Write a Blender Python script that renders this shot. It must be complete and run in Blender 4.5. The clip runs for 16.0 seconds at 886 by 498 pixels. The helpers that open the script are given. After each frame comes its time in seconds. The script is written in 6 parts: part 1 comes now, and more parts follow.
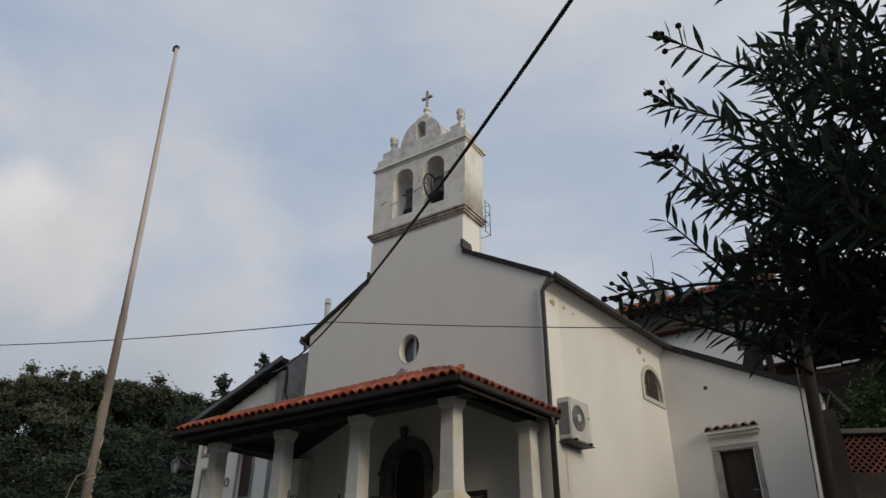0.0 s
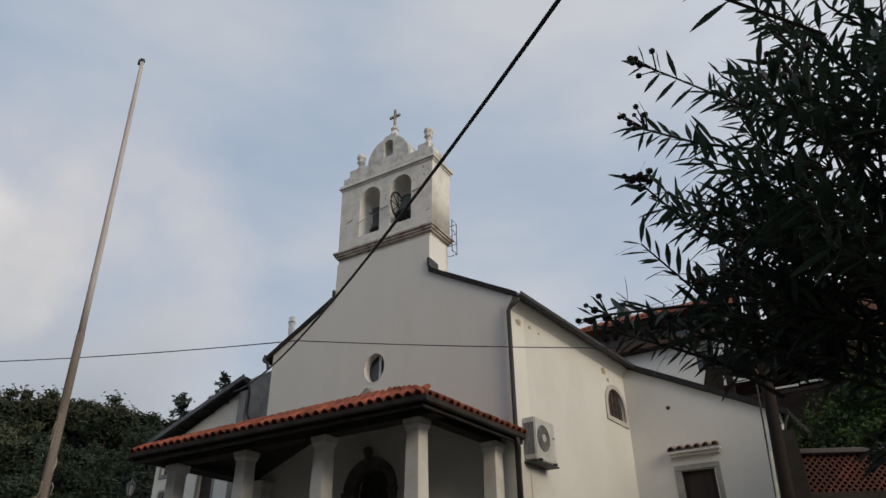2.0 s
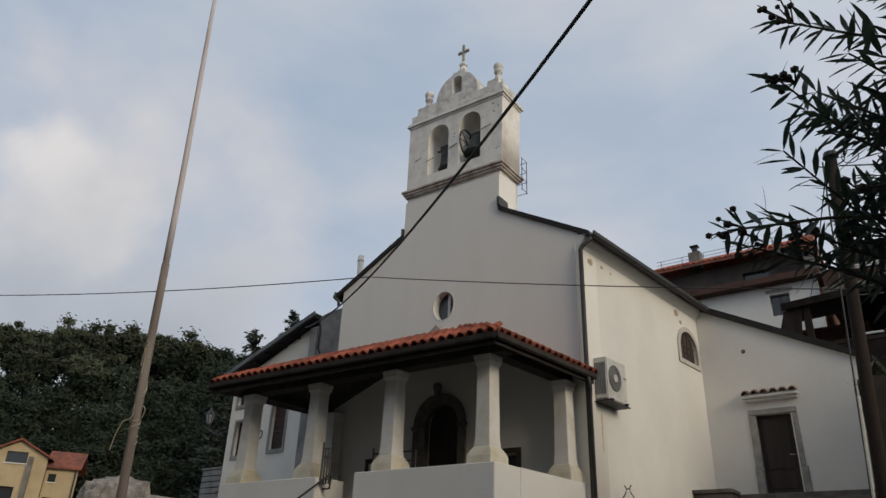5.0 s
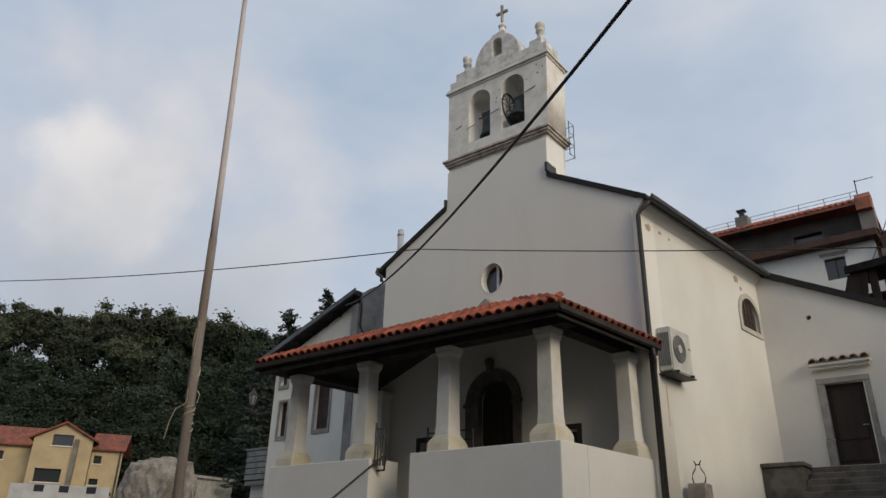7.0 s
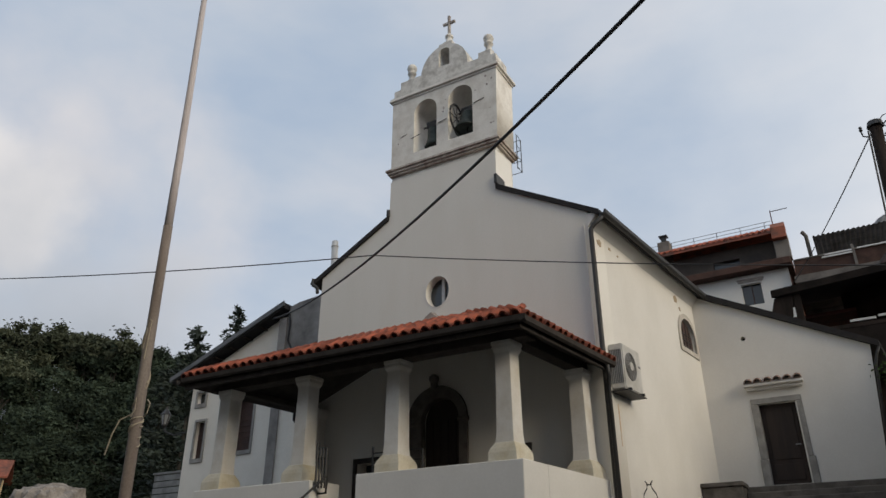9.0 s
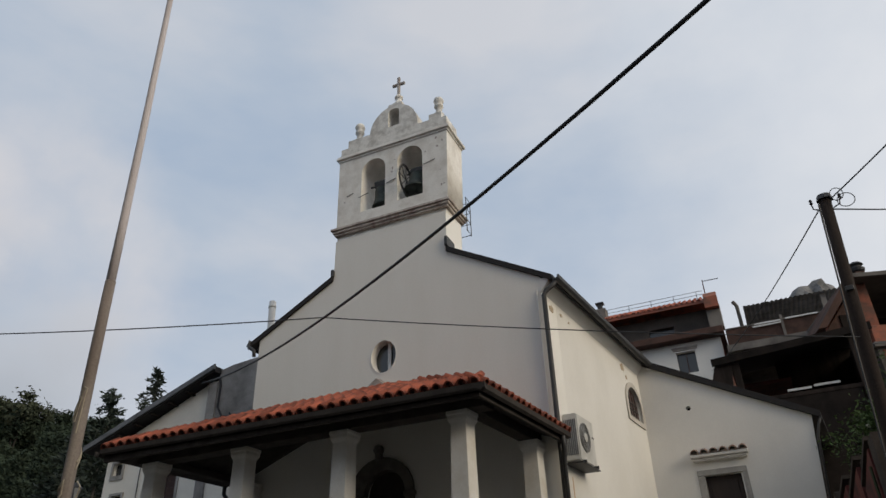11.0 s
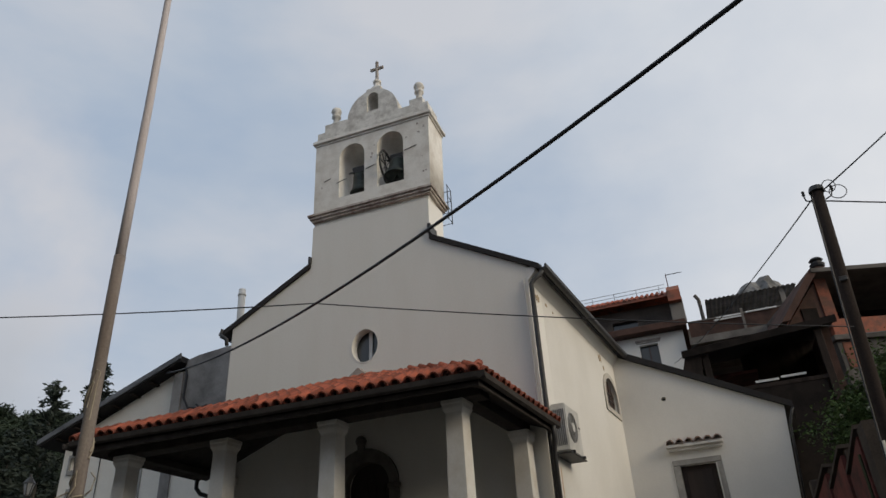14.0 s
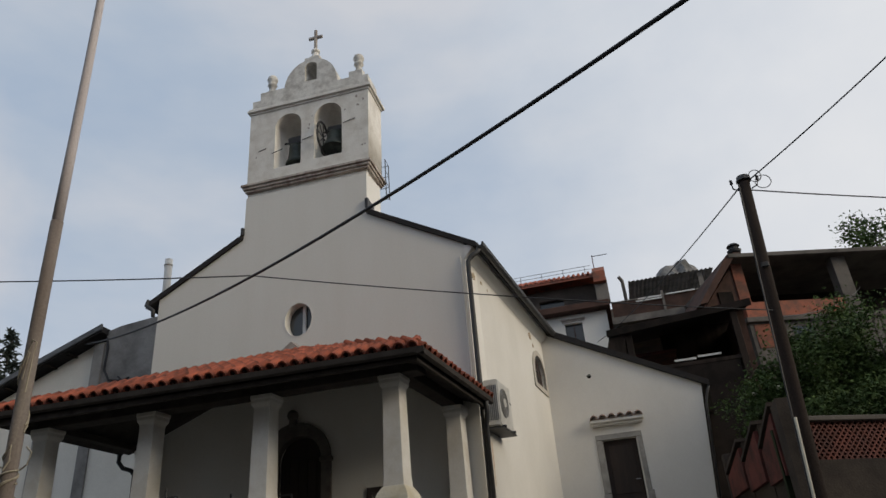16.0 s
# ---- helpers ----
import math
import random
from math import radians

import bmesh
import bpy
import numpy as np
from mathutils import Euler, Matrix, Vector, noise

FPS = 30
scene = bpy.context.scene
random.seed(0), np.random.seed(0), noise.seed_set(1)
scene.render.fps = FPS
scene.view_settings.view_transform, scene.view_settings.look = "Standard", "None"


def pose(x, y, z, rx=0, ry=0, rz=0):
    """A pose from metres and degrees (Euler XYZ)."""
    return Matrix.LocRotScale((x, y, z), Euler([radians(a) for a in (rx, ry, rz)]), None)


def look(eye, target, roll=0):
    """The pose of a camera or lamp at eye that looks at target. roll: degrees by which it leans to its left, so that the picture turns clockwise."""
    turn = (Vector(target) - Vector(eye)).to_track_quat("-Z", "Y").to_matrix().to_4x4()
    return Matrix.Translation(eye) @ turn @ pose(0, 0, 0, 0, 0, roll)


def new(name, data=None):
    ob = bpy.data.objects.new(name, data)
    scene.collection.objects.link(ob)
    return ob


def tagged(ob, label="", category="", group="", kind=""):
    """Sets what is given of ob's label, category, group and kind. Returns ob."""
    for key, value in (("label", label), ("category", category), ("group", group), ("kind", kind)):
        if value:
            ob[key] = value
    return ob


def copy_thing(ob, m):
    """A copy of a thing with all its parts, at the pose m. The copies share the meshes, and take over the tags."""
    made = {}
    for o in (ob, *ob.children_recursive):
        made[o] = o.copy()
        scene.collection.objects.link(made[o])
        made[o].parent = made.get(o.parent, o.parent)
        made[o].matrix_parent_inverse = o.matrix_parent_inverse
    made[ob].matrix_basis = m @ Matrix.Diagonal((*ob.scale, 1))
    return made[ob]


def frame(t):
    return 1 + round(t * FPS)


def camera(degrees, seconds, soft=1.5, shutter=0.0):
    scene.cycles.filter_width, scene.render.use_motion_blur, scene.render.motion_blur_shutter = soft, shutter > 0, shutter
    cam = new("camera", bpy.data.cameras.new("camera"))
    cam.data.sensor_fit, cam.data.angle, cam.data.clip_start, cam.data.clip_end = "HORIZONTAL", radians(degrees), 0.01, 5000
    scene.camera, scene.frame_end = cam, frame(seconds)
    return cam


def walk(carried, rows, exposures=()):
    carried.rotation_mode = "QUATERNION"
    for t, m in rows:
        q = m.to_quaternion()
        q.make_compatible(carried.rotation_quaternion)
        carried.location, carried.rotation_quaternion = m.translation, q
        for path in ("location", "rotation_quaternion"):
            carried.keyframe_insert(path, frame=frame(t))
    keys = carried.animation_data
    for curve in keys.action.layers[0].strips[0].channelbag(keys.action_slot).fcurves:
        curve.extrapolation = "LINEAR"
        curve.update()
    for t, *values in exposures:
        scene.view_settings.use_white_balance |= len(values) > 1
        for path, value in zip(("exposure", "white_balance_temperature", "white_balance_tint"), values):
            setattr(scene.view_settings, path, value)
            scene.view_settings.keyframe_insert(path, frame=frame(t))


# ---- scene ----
cam = camera(63.1, 16.0)
PATH = [
    (0, (6.301, -13.808, 1.066), (5.334, -12.35, 2.036), 0.3),
    (0.5, (6.279, -13.8, 1.095), (5.383, -12.319, 2.097), -1.2),
    (1, (6.282, -13.808, 1.075), (5.434, -12.308, 2.089), -1.7),
    (1.5, (6.274, -13.819, 1.092), (5.422, -12.322, 2.11), -1.5),
    (2, (6.26, -13.811, 1.085), (5.389, -12.324, 2.099), -0.7),
    (2.5, (6.245, -13.821, 1.077), (5.339, -12.347, 2.08), -0.1),
    (3, (6.228, -13.831, 1.064), (5.335, -12.329, 2.036), 0.3),
    (3.5, (6.224, -13.841, 1.069), (5.301, -12.309, 1.964), 1.0),
    (4, (6.165, -13.854, 1.048), (5.27, -12.31, 1.949), 1.2),
    (4.5, (6.098, -13.817, 1.039), (5.174, -12.284, 1.933), 2.2),
    (5, (5.987, -13.737, 1.062), (4.933, -12.279, 1.936), 2.2),
    (7.5, (4.881, -13.382, 1.282), (3.75, -11.943, 2.089), 1.4),
    (8, (4.562, -13.352, 1.281), (3.564, -11.842, 2.132), -0.3),
    (10.5, (3.613, -13.159, 1.433), (2.781, -11.586, 2.347), -0.2),
    (11, (3.46, -13.113, 1.521), (2.765, -11.541, 2.543), -1.8),
    (11.5, (3.309, -13.128, 1.5), (2.635, -11.557, 2.537), -2.0),
    (12, (3.213, -13.168, 1.517), (2.668, -11.559, 2.573), -3.7),
    (12.5, (3.035, -13.191, 1.522), (2.482, -11.526, 2.482), -3.5),
    (13, (2.886, -13.172, 1.545), (2.31, -11.488, 2.459), -2.8),
    (13.5, (2.751, -13.126, 1.595), (2.182, -11.485, 2.586), -3.3),
    (14, (2.63, -13.093, 1.593), (2.059, -11.459, 2.595), -3.3),
    (14.5, (2.58, -13.109, 1.609), (1.989, -11.482, 2.611), -2.6),
    (15, (2.51, -13.145, 1.606), (1.902, -11.511, 2.587), -2.1),
    (15.5, (2.444, -13.161, 1.593), (1.937, -11.482, 2.555), -3.6),
    (16, (2.415, -13.166, 1.608), (2.023, -11.44, 2.54), -4.7),
]
walk(cam, [(t, look(eye, target, roll)) for t, eye, target, roll in PATH], exposures=[(0, 0.02), (5, 0.05), (7.5, 0.18), (10.5, 0.14), (12, 0.05), (16, 0.07)])

# ---- sky and light ----
world = bpy.data.worlds.new("sky")
scene.world = world
world.use_nodes = True
wn, wl = world.node_tree.nodes, world.node_tree.links
wn.clear()
w_out = wn.new("ShaderNodeOutputWorld")
w_bg = wn.new("ShaderNodeBackground")
w_sky = wn.new("ShaderNodeTexSky")
w_sky.sky_type, w_sky.sun_disc = "NISHITA", False
w_sky.sun_elevation, w_sky.sun_rotation = radians(24), radians(75)
w_co = wn.new("ShaderNodeTexCoord")
w_map = wn.new("ShaderNodeMapping")
w_map.inputs["Scale"].default_value = (1.0, 1.0, 2.6)
w_noise = wn.new("ShaderNodeTexNoise")
w_noise.inputs["Scale"].default_value, w_noise.inputs["Detail"].default_value = 1.7, 7
w_noise.inputs["Roughness"].default_value = 0.52
w_ramp = wn.new("ShaderNodeValToRGB")
w_ramp.color_ramp.elements[0].position, w_ramp.color_ramp.elements[0].color = 0.33, (0.360, 0.456, 0.597, 1)
w_ramp.color_ramp.elements[1].position, w_ramp.color_ramp.elements[1].color = 0.68, (0.630, 0.647, 0.689, 1)
w_mid = w_ramp.color_ramp.elements.new(0.5)
w_mid.color = (0.473, 0.541, 0.638, 1)
w_scale = wn.new("ShaderNodeMix")
w_scale.data_type = "RGBA"
w_scale.inputs["Factor"].default_value = 0.88
w_dim = wn.new("ShaderNodeVectorMath")
w_dim.operation = "SCALE"
w_dim.inputs["Scale"].default_value = 0.10
wl.new(w_co.outputs["Generated"], w_map.inputs["Vector"])
wl.new(w_map.outputs["Vector"], w_noise.inputs["Vector"])
wl.new(w_noise.outputs["Fac"], w_ramp.inputs["Fac"])
wl.new(w_sky.outputs["Color"], w_dim.inputs[0])
wl.new(w_dim.outputs["Vector"], w_scale.inputs["A"])
wl.new(w_ramp.outputs["Color"], w_scale.inputs["B"])


def sky_glow(direction, lo, hi, colour, before, ragged=0.0, puffs=6.5):
    """Brighter cloud round one direction of the sky."""
    dot = wn.new("ShaderNodeVectorMath")
    dot.operation = "DOT_PRODUCT"
    dot.inputs[1].default_value = Vector(direction).normalized()
    norm = wn.new("ShaderNodeVectorMath")
    norm.operation = "NORMALIZE"
    wl.new(w_co.outputs["Generated"], norm.inputs[0])
    wl.new(norm.outputs["Vector"], dot.inputs[0])
    value = dot.outputs["Value"]
    if ragged:
        puff = wn.new("ShaderNodeTexNoise")
        puff.inputs["Scale"].default_value, puff.inputs["Detail"].default_value = puffs, 6
        wl.new(norm.outputs["Vector"], puff.inputs["Vector"])
        wave = wn.new("ShaderNodeMath")
        wave.operation = "MULTIPLY_ADD"
        wave.inputs[1].default_value, wave.inputs[2].default_value = ragged, -0.5 * ragged
        wl.new(puff.outputs["Fac"], wave.inputs[0])
        total = wn.new("ShaderNodeMath")
        total.operation = "ADD"
        wl.new(value, total.inputs[0])
        wl.new(wave.outputs["Value"], total.inputs[1])
        value = total.outputs["Value"]
    span = wn.new("ShaderNodeMapRange")
    span.interpolation_type = "SMOOTHSTEP"
    span.inputs["From Min"].default_value, span.inputs["From Max"].default_value = lo, hi
    wl.new(value, span.inputs["Value"])
    mix = wn.new("ShaderNodeMix")
    mix.data_type = "RGBA"
    mix.inputs["B"].default_value = (*colour, 1)
    wl.new(span.outputs["Result"], mix.inputs["Factor"])
    wl.new(before, mix.inputs["A"])
    return mix.outputs["Result"]


glow = sky_glow((0.80, 0.55, 0.30), 0.35, 1.0, (0.78, 0.785, 0.80), w_scale.outputs["Result"], 0.25)
glow = sky_glow((-0.78, 0.45, 0.40), 0.955, 1.03, (0.63, 0.62, 0.64), glow, 0.10)
glow = sky_glow((-0.83, 0.365, 0.418), 0.9925, 0.9995, (0.71, 0.69, 0.69), glow, 0.014, 10.0)
glow = sky_glow((-0.86, 0.46, 0.22), 0.955, 1.02, (0.36, 0.40, 0.455), glow, 0.05)
wl.new(glow, w_bg.inputs["Color"])
wl.new(w_bg.outputs["Background"], w_out.inputs["Surface"])
w_bg.inputs["Strength"].default_value = 0.97

sun = new("sun", bpy.data.lights.new("sun", "SUN"))
sun.data.energy, sun.data.angle, sun.data.color = 1.42, radians(25), (1.0, 0.855, 0.63)
sun.matrix_world = look((27, -7.6, 15), (0, 0, 3))

# ---- materials ----
def mat(name, base, rough=0.8, other=None, scale=3.0, fine=60.0, bump=0.15, metal=0.0, spread=0.12, piece=0.0, streak=0.0, gloss=0.5, whole=False):
    """Surface with a base colour, blotches towards a second colour, fine grain and relief."""
    m = bpy.data.materials.new(name)
    m.use_nodes = True
    n, l = m.node_tree.nodes, m.node_tree.links
    b = n["Principled BSDF"]
    b.inputs["Roughness"].default_value, b.inputs["Metallic"].default_value = rough, metal
    b.inputs["Specular IOR Level"].default_value = gloss
    co = n.new("ShaderNodeTexCoord")
    big = n.new("ShaderNodeTexNoise")
    big.inputs["Scale"].default_value, big.inputs["Detail"].default_value, big.inputs["Roughness"].default_value = scale, 6, 0.6
    if streak:
        sm = n.new("ShaderNodeMapping")
        sm.inputs["Scale"].default_value = (1, 1, streak)
        l.new(co.outputs["Object"], sm.inputs["Vector"])
        l.new(sm.outputs["Vector"], big.inputs["Vector"])
    else:
        l.new(co.outputs["Object"], big.inputs["Vector"])
    ramp = n.new("ShaderNodeValToRGB")
    other = other or tuple(c * (1 - 2 * spread) for c in base)
    ramp.color_ramp.elements[0].position, ramp.color_ramp.elements[0].color = 0.36, (*other, 1)
    ramp.color_ramp.elements[1].position, ramp.color_ramp.elements[1].color = 0.58, (*base, 1)
    l.new(big.outputs["Fac"], ramp.inputs["Fac"])
    grain = n.new("ShaderNodeTexNoise")
    grain.inputs["Scale"].default_value, grain.inputs["Detail"].default_value = fine, 4
    l.new(co.outputs["Object"], grain.inputs["Vector"])
    hsv = n.new("ShaderNodeHueSaturation")
    fit_range = n.new("ShaderNodeMapRange")
    fit_range.inputs["From Min"].default_value, fit_range.inputs["From Max"].default_value = 0.3, 0.7
    fit_range.inputs["To Min"].default_value, fit_range.inputs["To Max"].default_value = 1 - spread, 1 + spread
    l.new(grain.outputs["Fac"], fit_range.inputs["Value"])
    l.new(fit_range.outputs["Result"], hsv.inputs["Value"])
    l.new(ramp.outputs["Color"], hsv.inputs["Color"])
    colour = hsv.outputs["Color"]
    if piece:
        info = n.new("ShaderNodeObjectInfo")
        geo = n.new("ShaderNodeNewGeometry")
        add = n.new("ShaderNodeMath")
        add.operation = "ADD"
        l.new(info.outputs["Random"], add.inputs[0])
        if not whole:
            l.new(geo.outputs["Random Per Island"], add.inputs[1])
        else:
            add.inputs[1].default_value = 0.0
        wrap = n.new("ShaderNodeMath")
        wrap.operation = "FRACT"
        l.new(add.outputs["Value"], wrap.inputs[0])
        span = n.new("ShaderNodeMapRange")
        span.inputs["To Min"].default_value, span.inputs["To Max"].default_value = 1 - piece, 1 + piece
        l.new(wrap.outputs["Value"], span.inputs["Value"])
        vary = n.new("ShaderNodeHueSaturation")
        l.new(span.outputs["Result"], vary.inputs["Value"])
        l.new(colour, vary.inputs["Color"])
        colour = vary.outputs["Color"]
    l.new(colour, b.inputs["Base Color"])
    bm_ = n.new("ShaderNodeBump")
    bm_.inputs["Strength"].default_value, bm_.inputs["Distance"].default_value = bump, 0.02
    l.new(grain.outputs["Fac"], bm_.inputs["Height"])
    l.new(bm_.outputs["Normal"], b.inputs["Normal"])
    return m


M_PLASTER = mat("white_plaster", (0.71, 0.69, 0.65), 0.9, (0.668, 0.648, 0.606), 0.8, 25, 0.06, spread=0.02, streak=0.7)
M_FACADE = mat("streaked_white_plaster", (0.712, 0.690, 0.642), 0.9, (0.692, 0.668, 0.615), 1.5, 25, 0.06, spread=0.02, streak=0.24)
M_ALGAE = mat("algae_stained_plaster", (0.69, 0.67, 0.625), 0.95, (0.42, 0.395, 0.36), 3.4, 35, 0.35, spread=0.08)
M_TOWER = mat("weathered_plaster", (0.74, 0.715, 0.665), 0.9, (0.60, 0.565, 0.51), 2.6, 30, 0.3, spread=0.06)
M_GREYWALL = mat("bare_render", (0.31, 0.295, 0.28), 0.95, (0.15, 0.14, 0.135), 0.9, 25, 0.3, spread=0.06)
M_STONE = mat("limestone", (0.40, 0.36, 0.32), 0.85, (0.25, 0.21, 0.19), 3.0, 40, 0.4, spread=0.08)
M_DOORSTONE = mat("dark_door_stone", (0.135, 0.12, 0.108), 0.9, (0.085, 0.075, 0.068), 4.0, 50, 0.4, spread=0.08)
M_FRAME = mat("grey_stone_frame", (0.33, 0.32, 0.30), 0.85, (0.22, 0.21, 0.20), 3.0, 50, 0.3, spread=0.08)
M_TILE = mat("terracotta", (0.305, 0.083, 0.046), 0.9, (0.150, 0.052, 0.036), 5.0, 40, 0.3, spread=0.14, piece=0.42, gloss=0.25)
# Grime and the shade between cover tiles are both put into this colour.
M_CHANNEL = mat("dark_channel_terracotta", (0.150, 0.050, 0.034), 0.95, (0.070, 0.036, 0.028), 4.0, 40, 0.3, spread=0.14, piece=0.35, gloss=0.2)
M_OLDTILE = mat("old_terracotta", (0.33, 0.10, 0.06), 0.85, (0.16, 0.08, 0.06), 3.0, 40, 0.3, spread=0.1, piece=0.3)
M_STEP = mat("dark_worn_stone", (0.15, 0.135, 0.12), 0.95, (0.075, 0.068, 0.06), 2.5, 30, 0.4, spread=0.1)
M_NEIGHBOUR = mat("chalky_white_render", (0.80, 0.765, 0.69), 0.9, (0.73, 0.695, 0.62), 0.9, 25, 0.08, spread=0.03)
M_BROWN = mat("dark_brown_wood", (0.056, 0.049, 0.045), 0.95, (0.040, 0.035, 0.032), 4, 60, 0.3, spread=0.15, gloss=0.15)
M_METAL = mat("black_painted_metal", (0.026, 0.026, 0.028), 0.55, (0.036, 0.035, 0.034), 5, 80, 0.05, spread=0.1)
M_GREYMETAL = mat("galvanised_metal", (0.33, 0.34, 0.36), 0.45, (0.22, 0.23, 0.25), 4, 80, 0.05, metal=0.6, spread=0.08)
# Near-black: shade inside openings put into the colour; also used for dark boards.
M_DARK = mat("void_shade_and_dark_board", (0.024, 0.019, 0.017), 0.95, (0.014, 0.012, 0.011), 2, 30, 0.2, gloss=0.1)
M_DOOR = mat("dark_stained_door", (0.033, 0.022, 0.018), 0.8, (0.021, 0.015, 0.013), 5, 70, 0.3, spread=0.15, streak=0.15)
M_ACWHITE = mat("grey_white_enamel", (0.56, 0.55, 0.52), 0.4, (0.46, 0.45, 0.42), 4, 60, 0.03, spread=0.04)
M_ACGREY = mat("grey_plastic_louvre", (0.20, 0.20, 0.20), 0.5, None, 4, 60, 0.05)
M_BRONZE = mat("green_bronze", (0.055, 0.065, 0.055), 0.5, (0.025, 0.03, 0.027), 4, 40, 0.2, metal=0.5, spread=0.1)
M_POLEWOOD = mat("painted_pole", (0.27, 0.23, 0.20), 0.8, (0.13, 0.098, 0.082), 3, 60, 0.2, spread=0.12, streak=0.12)
M_ROPE = mat("pale_rope", (0.42, 0.37, 0.28), 0.9, None, 8, 90, 0.3)
M_TIMBER = mat("creosoted_timber", (0.040, 0.031, 0.027), 1.0, (0.022, 0.018, 0.016), 3, 50, 0.4, spread=0.2, streak=0.1, gloss=0.1)
M_CABLE = mat("black_cable", (0.02, 0.02, 0.024), 0.6, None, 5, 50, 0.05)
M_ROOFDARK = mat("dark_roof_sheet", (0.026, 0.025, 0.027), 0.9, (0.034, 0.031, 0.030), 3, 40, 0.2, gloss=0.2)
M_BRICK = mat("raw_red_brick", (0.27, 0.088, 0.052), 0.9, (0.14, 0.068, 0.048), 3.0, 30, 0.4, spread=0.12, piece=0.25)
M_CONCRETE = mat("stained_concrete", (0.20, 0.18, 0.16), 0.95, (0.10, 0.09, 0.08), 1.0, 30, 0.4, spread=0.1)
M_DARKCONC = mat("dark_concrete", (0.125, 0.112, 0.10), 0.95, (0.065, 0.058, 0.052), 1.2, 30, 0.4, spread=0.1)
M_LATTICE = mat("dull_red_clay", (0.125, 0.040, 0.030), 0.9, (0.075, 0.03, 0.025), 3, 40, 0.3, spread=0.12, piece=0.25)
M_REDPAINT = mat("faded_red_paint", (0.135, 0.046, 0.040), 0.95, (0.062, 0.030, 0.027), 2.0, 40, 0.2, spread=0.1, gloss=0.2)
M_BASECONC = mat("dark_rough_concrete", (0.060, 0.050, 0.043), 1.0, (0.034, 0.029, 0.026), 1.2, 30, 0.4, spread=0.12, gloss=0.2)
M_RUSTEDGE = mat("red_brown_stained_concrete", (0.095, 0.055, 0.044), 1.0, (0.055, 0.036, 0.03), 1.5, 30, 0.4, spread=0.12, gloss=0.2)
M_CORNICE = mat("worn_cornice_plaster", (0.50, 0.45, 0.40), 0.9, (0.27, 0.21, 0.18), 4.5, 40, 0.4, spread=0.08)
M_YELLOW = mat("ochre_plaster", (0.47, 0.37, 0.22), 0.9, (0.40, 0.31, 0.19), 0.7, 25, 0.1, spread=0.04)
M_FRAMEWHITE = mat("dull_white_render", (0.46, 0.46, 0.46), 0.9, (0.36, 0.36, 0.36), 0.8, 20, 0.1, spread=0.04)
M_YTILE = mat("faded_roof_tile", (0.24, 0.075, 0.045), 0.9, (0.12, 0.05, 0.035), 1.6, 5, 0.5, spread=0.2)
M_ROCK = mat("grey_rock", (0.21, 0.205, 0.20), 0.95, (0.09, 0.088, 0.085), 1.5, 12, 0.6, spread=0.12)
M_RUBBLE = mat("pale_rubble", (0.25, 0.225, 0.20), 0.95, (0.13, 0.115, 0.10), 1.0, 8, 0.7, spread=0.12)
M_GROUND = mat("worn_street_and_grass", (0.110, 0.103, 0.093), 0.95, (0.070, 0.071, 0.055), 0.15, 20, 0.4, spread=0.12)
M_HILL = mat("woodland_floor", (0.03, 0.04, 0.018), 0.95, (0.02, 0.028, 0.012), 0.15, 3, 0.5, spread=0.15)
M_LEAF = mat("oleander_leaf", (0.046, 0.070, 0.048), 0.42, (0.032, 0.052, 0.036), 5, 40, 0.05, spread=0.1, piece=0.3)


def translucent(m, share):
    """Let a share of the light pass through thin leaves."""
    n, l = m.node_tree.nodes, m.node_tree.links
    b = n["Principled BSDF"]
    tl, mix = n.new("ShaderNodeBsdfTranslucent"), n.new("ShaderNodeMixShader")
    mix.inputs[0].default_value = share
    l.new(b.inputs["Base Color"].links[0].from_socket, tl.inputs["Color"])
    l.new(b.outputs["BSDF"], mix.inputs[1])
    l.new(tl.outputs["BSDF"], mix.inputs[2])
    l.new(mix.outputs["Shader"], n["Material Output"].inputs["Surface"])


translucent(M_LEAF, 0.35)
M_TWIG = mat("grey_twig", (0.045, 0.040, 0.032), 0.85, None, 8, 60, 0.2)
# Leaf greens lightened and shifted to blue to carry the haze of distance.
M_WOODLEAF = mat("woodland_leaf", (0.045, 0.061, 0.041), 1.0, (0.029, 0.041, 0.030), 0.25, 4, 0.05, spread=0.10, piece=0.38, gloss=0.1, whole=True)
# Paler green for the crown tops.
M_PALELEAF = mat("pale_treetop_leaf", (0.092, 0.105, 0.070), 1.0, (0.050, 0.060, 0.040), 0.35, 5, 0.05, spread=0.10, piece=0.38, gloss=0.1, whole=True)
M_CONIFER = mat("conifer_needles", (0.024, 0.036, 0.026), 0.8, (0.016, 0.025, 0.018), 0.6, 15, 0.1, piece=0.3)
M_SHRUB = mat("garden_leaf", (0.075, 0.118, 0.038), 0.9, (0.030, 0.052, 0.019), 0.9, 20, 0.05, piece=0.4, gloss=0.25)
M_FLOWER = mat("pale_blossom", (0.55, 0.55, 0.40), 0.7, None, 5, 40, 0.05)
M_SEED = mat("dark_seed_head", (0.030, 0.020, 0.016), 0.8, None, 8, 60, 0.1)
M_WHITE = mat("white_pvc", (0.66, 0.66, 0.64), 0.5, (0.55, 0.54, 0.52), 4, 60, 0.05, spread=0.05)
M_SHUTTER = mat("brown_shutter", (0.065, 0.032, 0.025), 0.7, (0.04, 0.022, 0.018), 3, 50, 0.2)
M_LAMPGLASS = mat("milky_lamp_glass", (0.30, 0.31, 0.32), 0.3, None, 5, 40, 0.0)


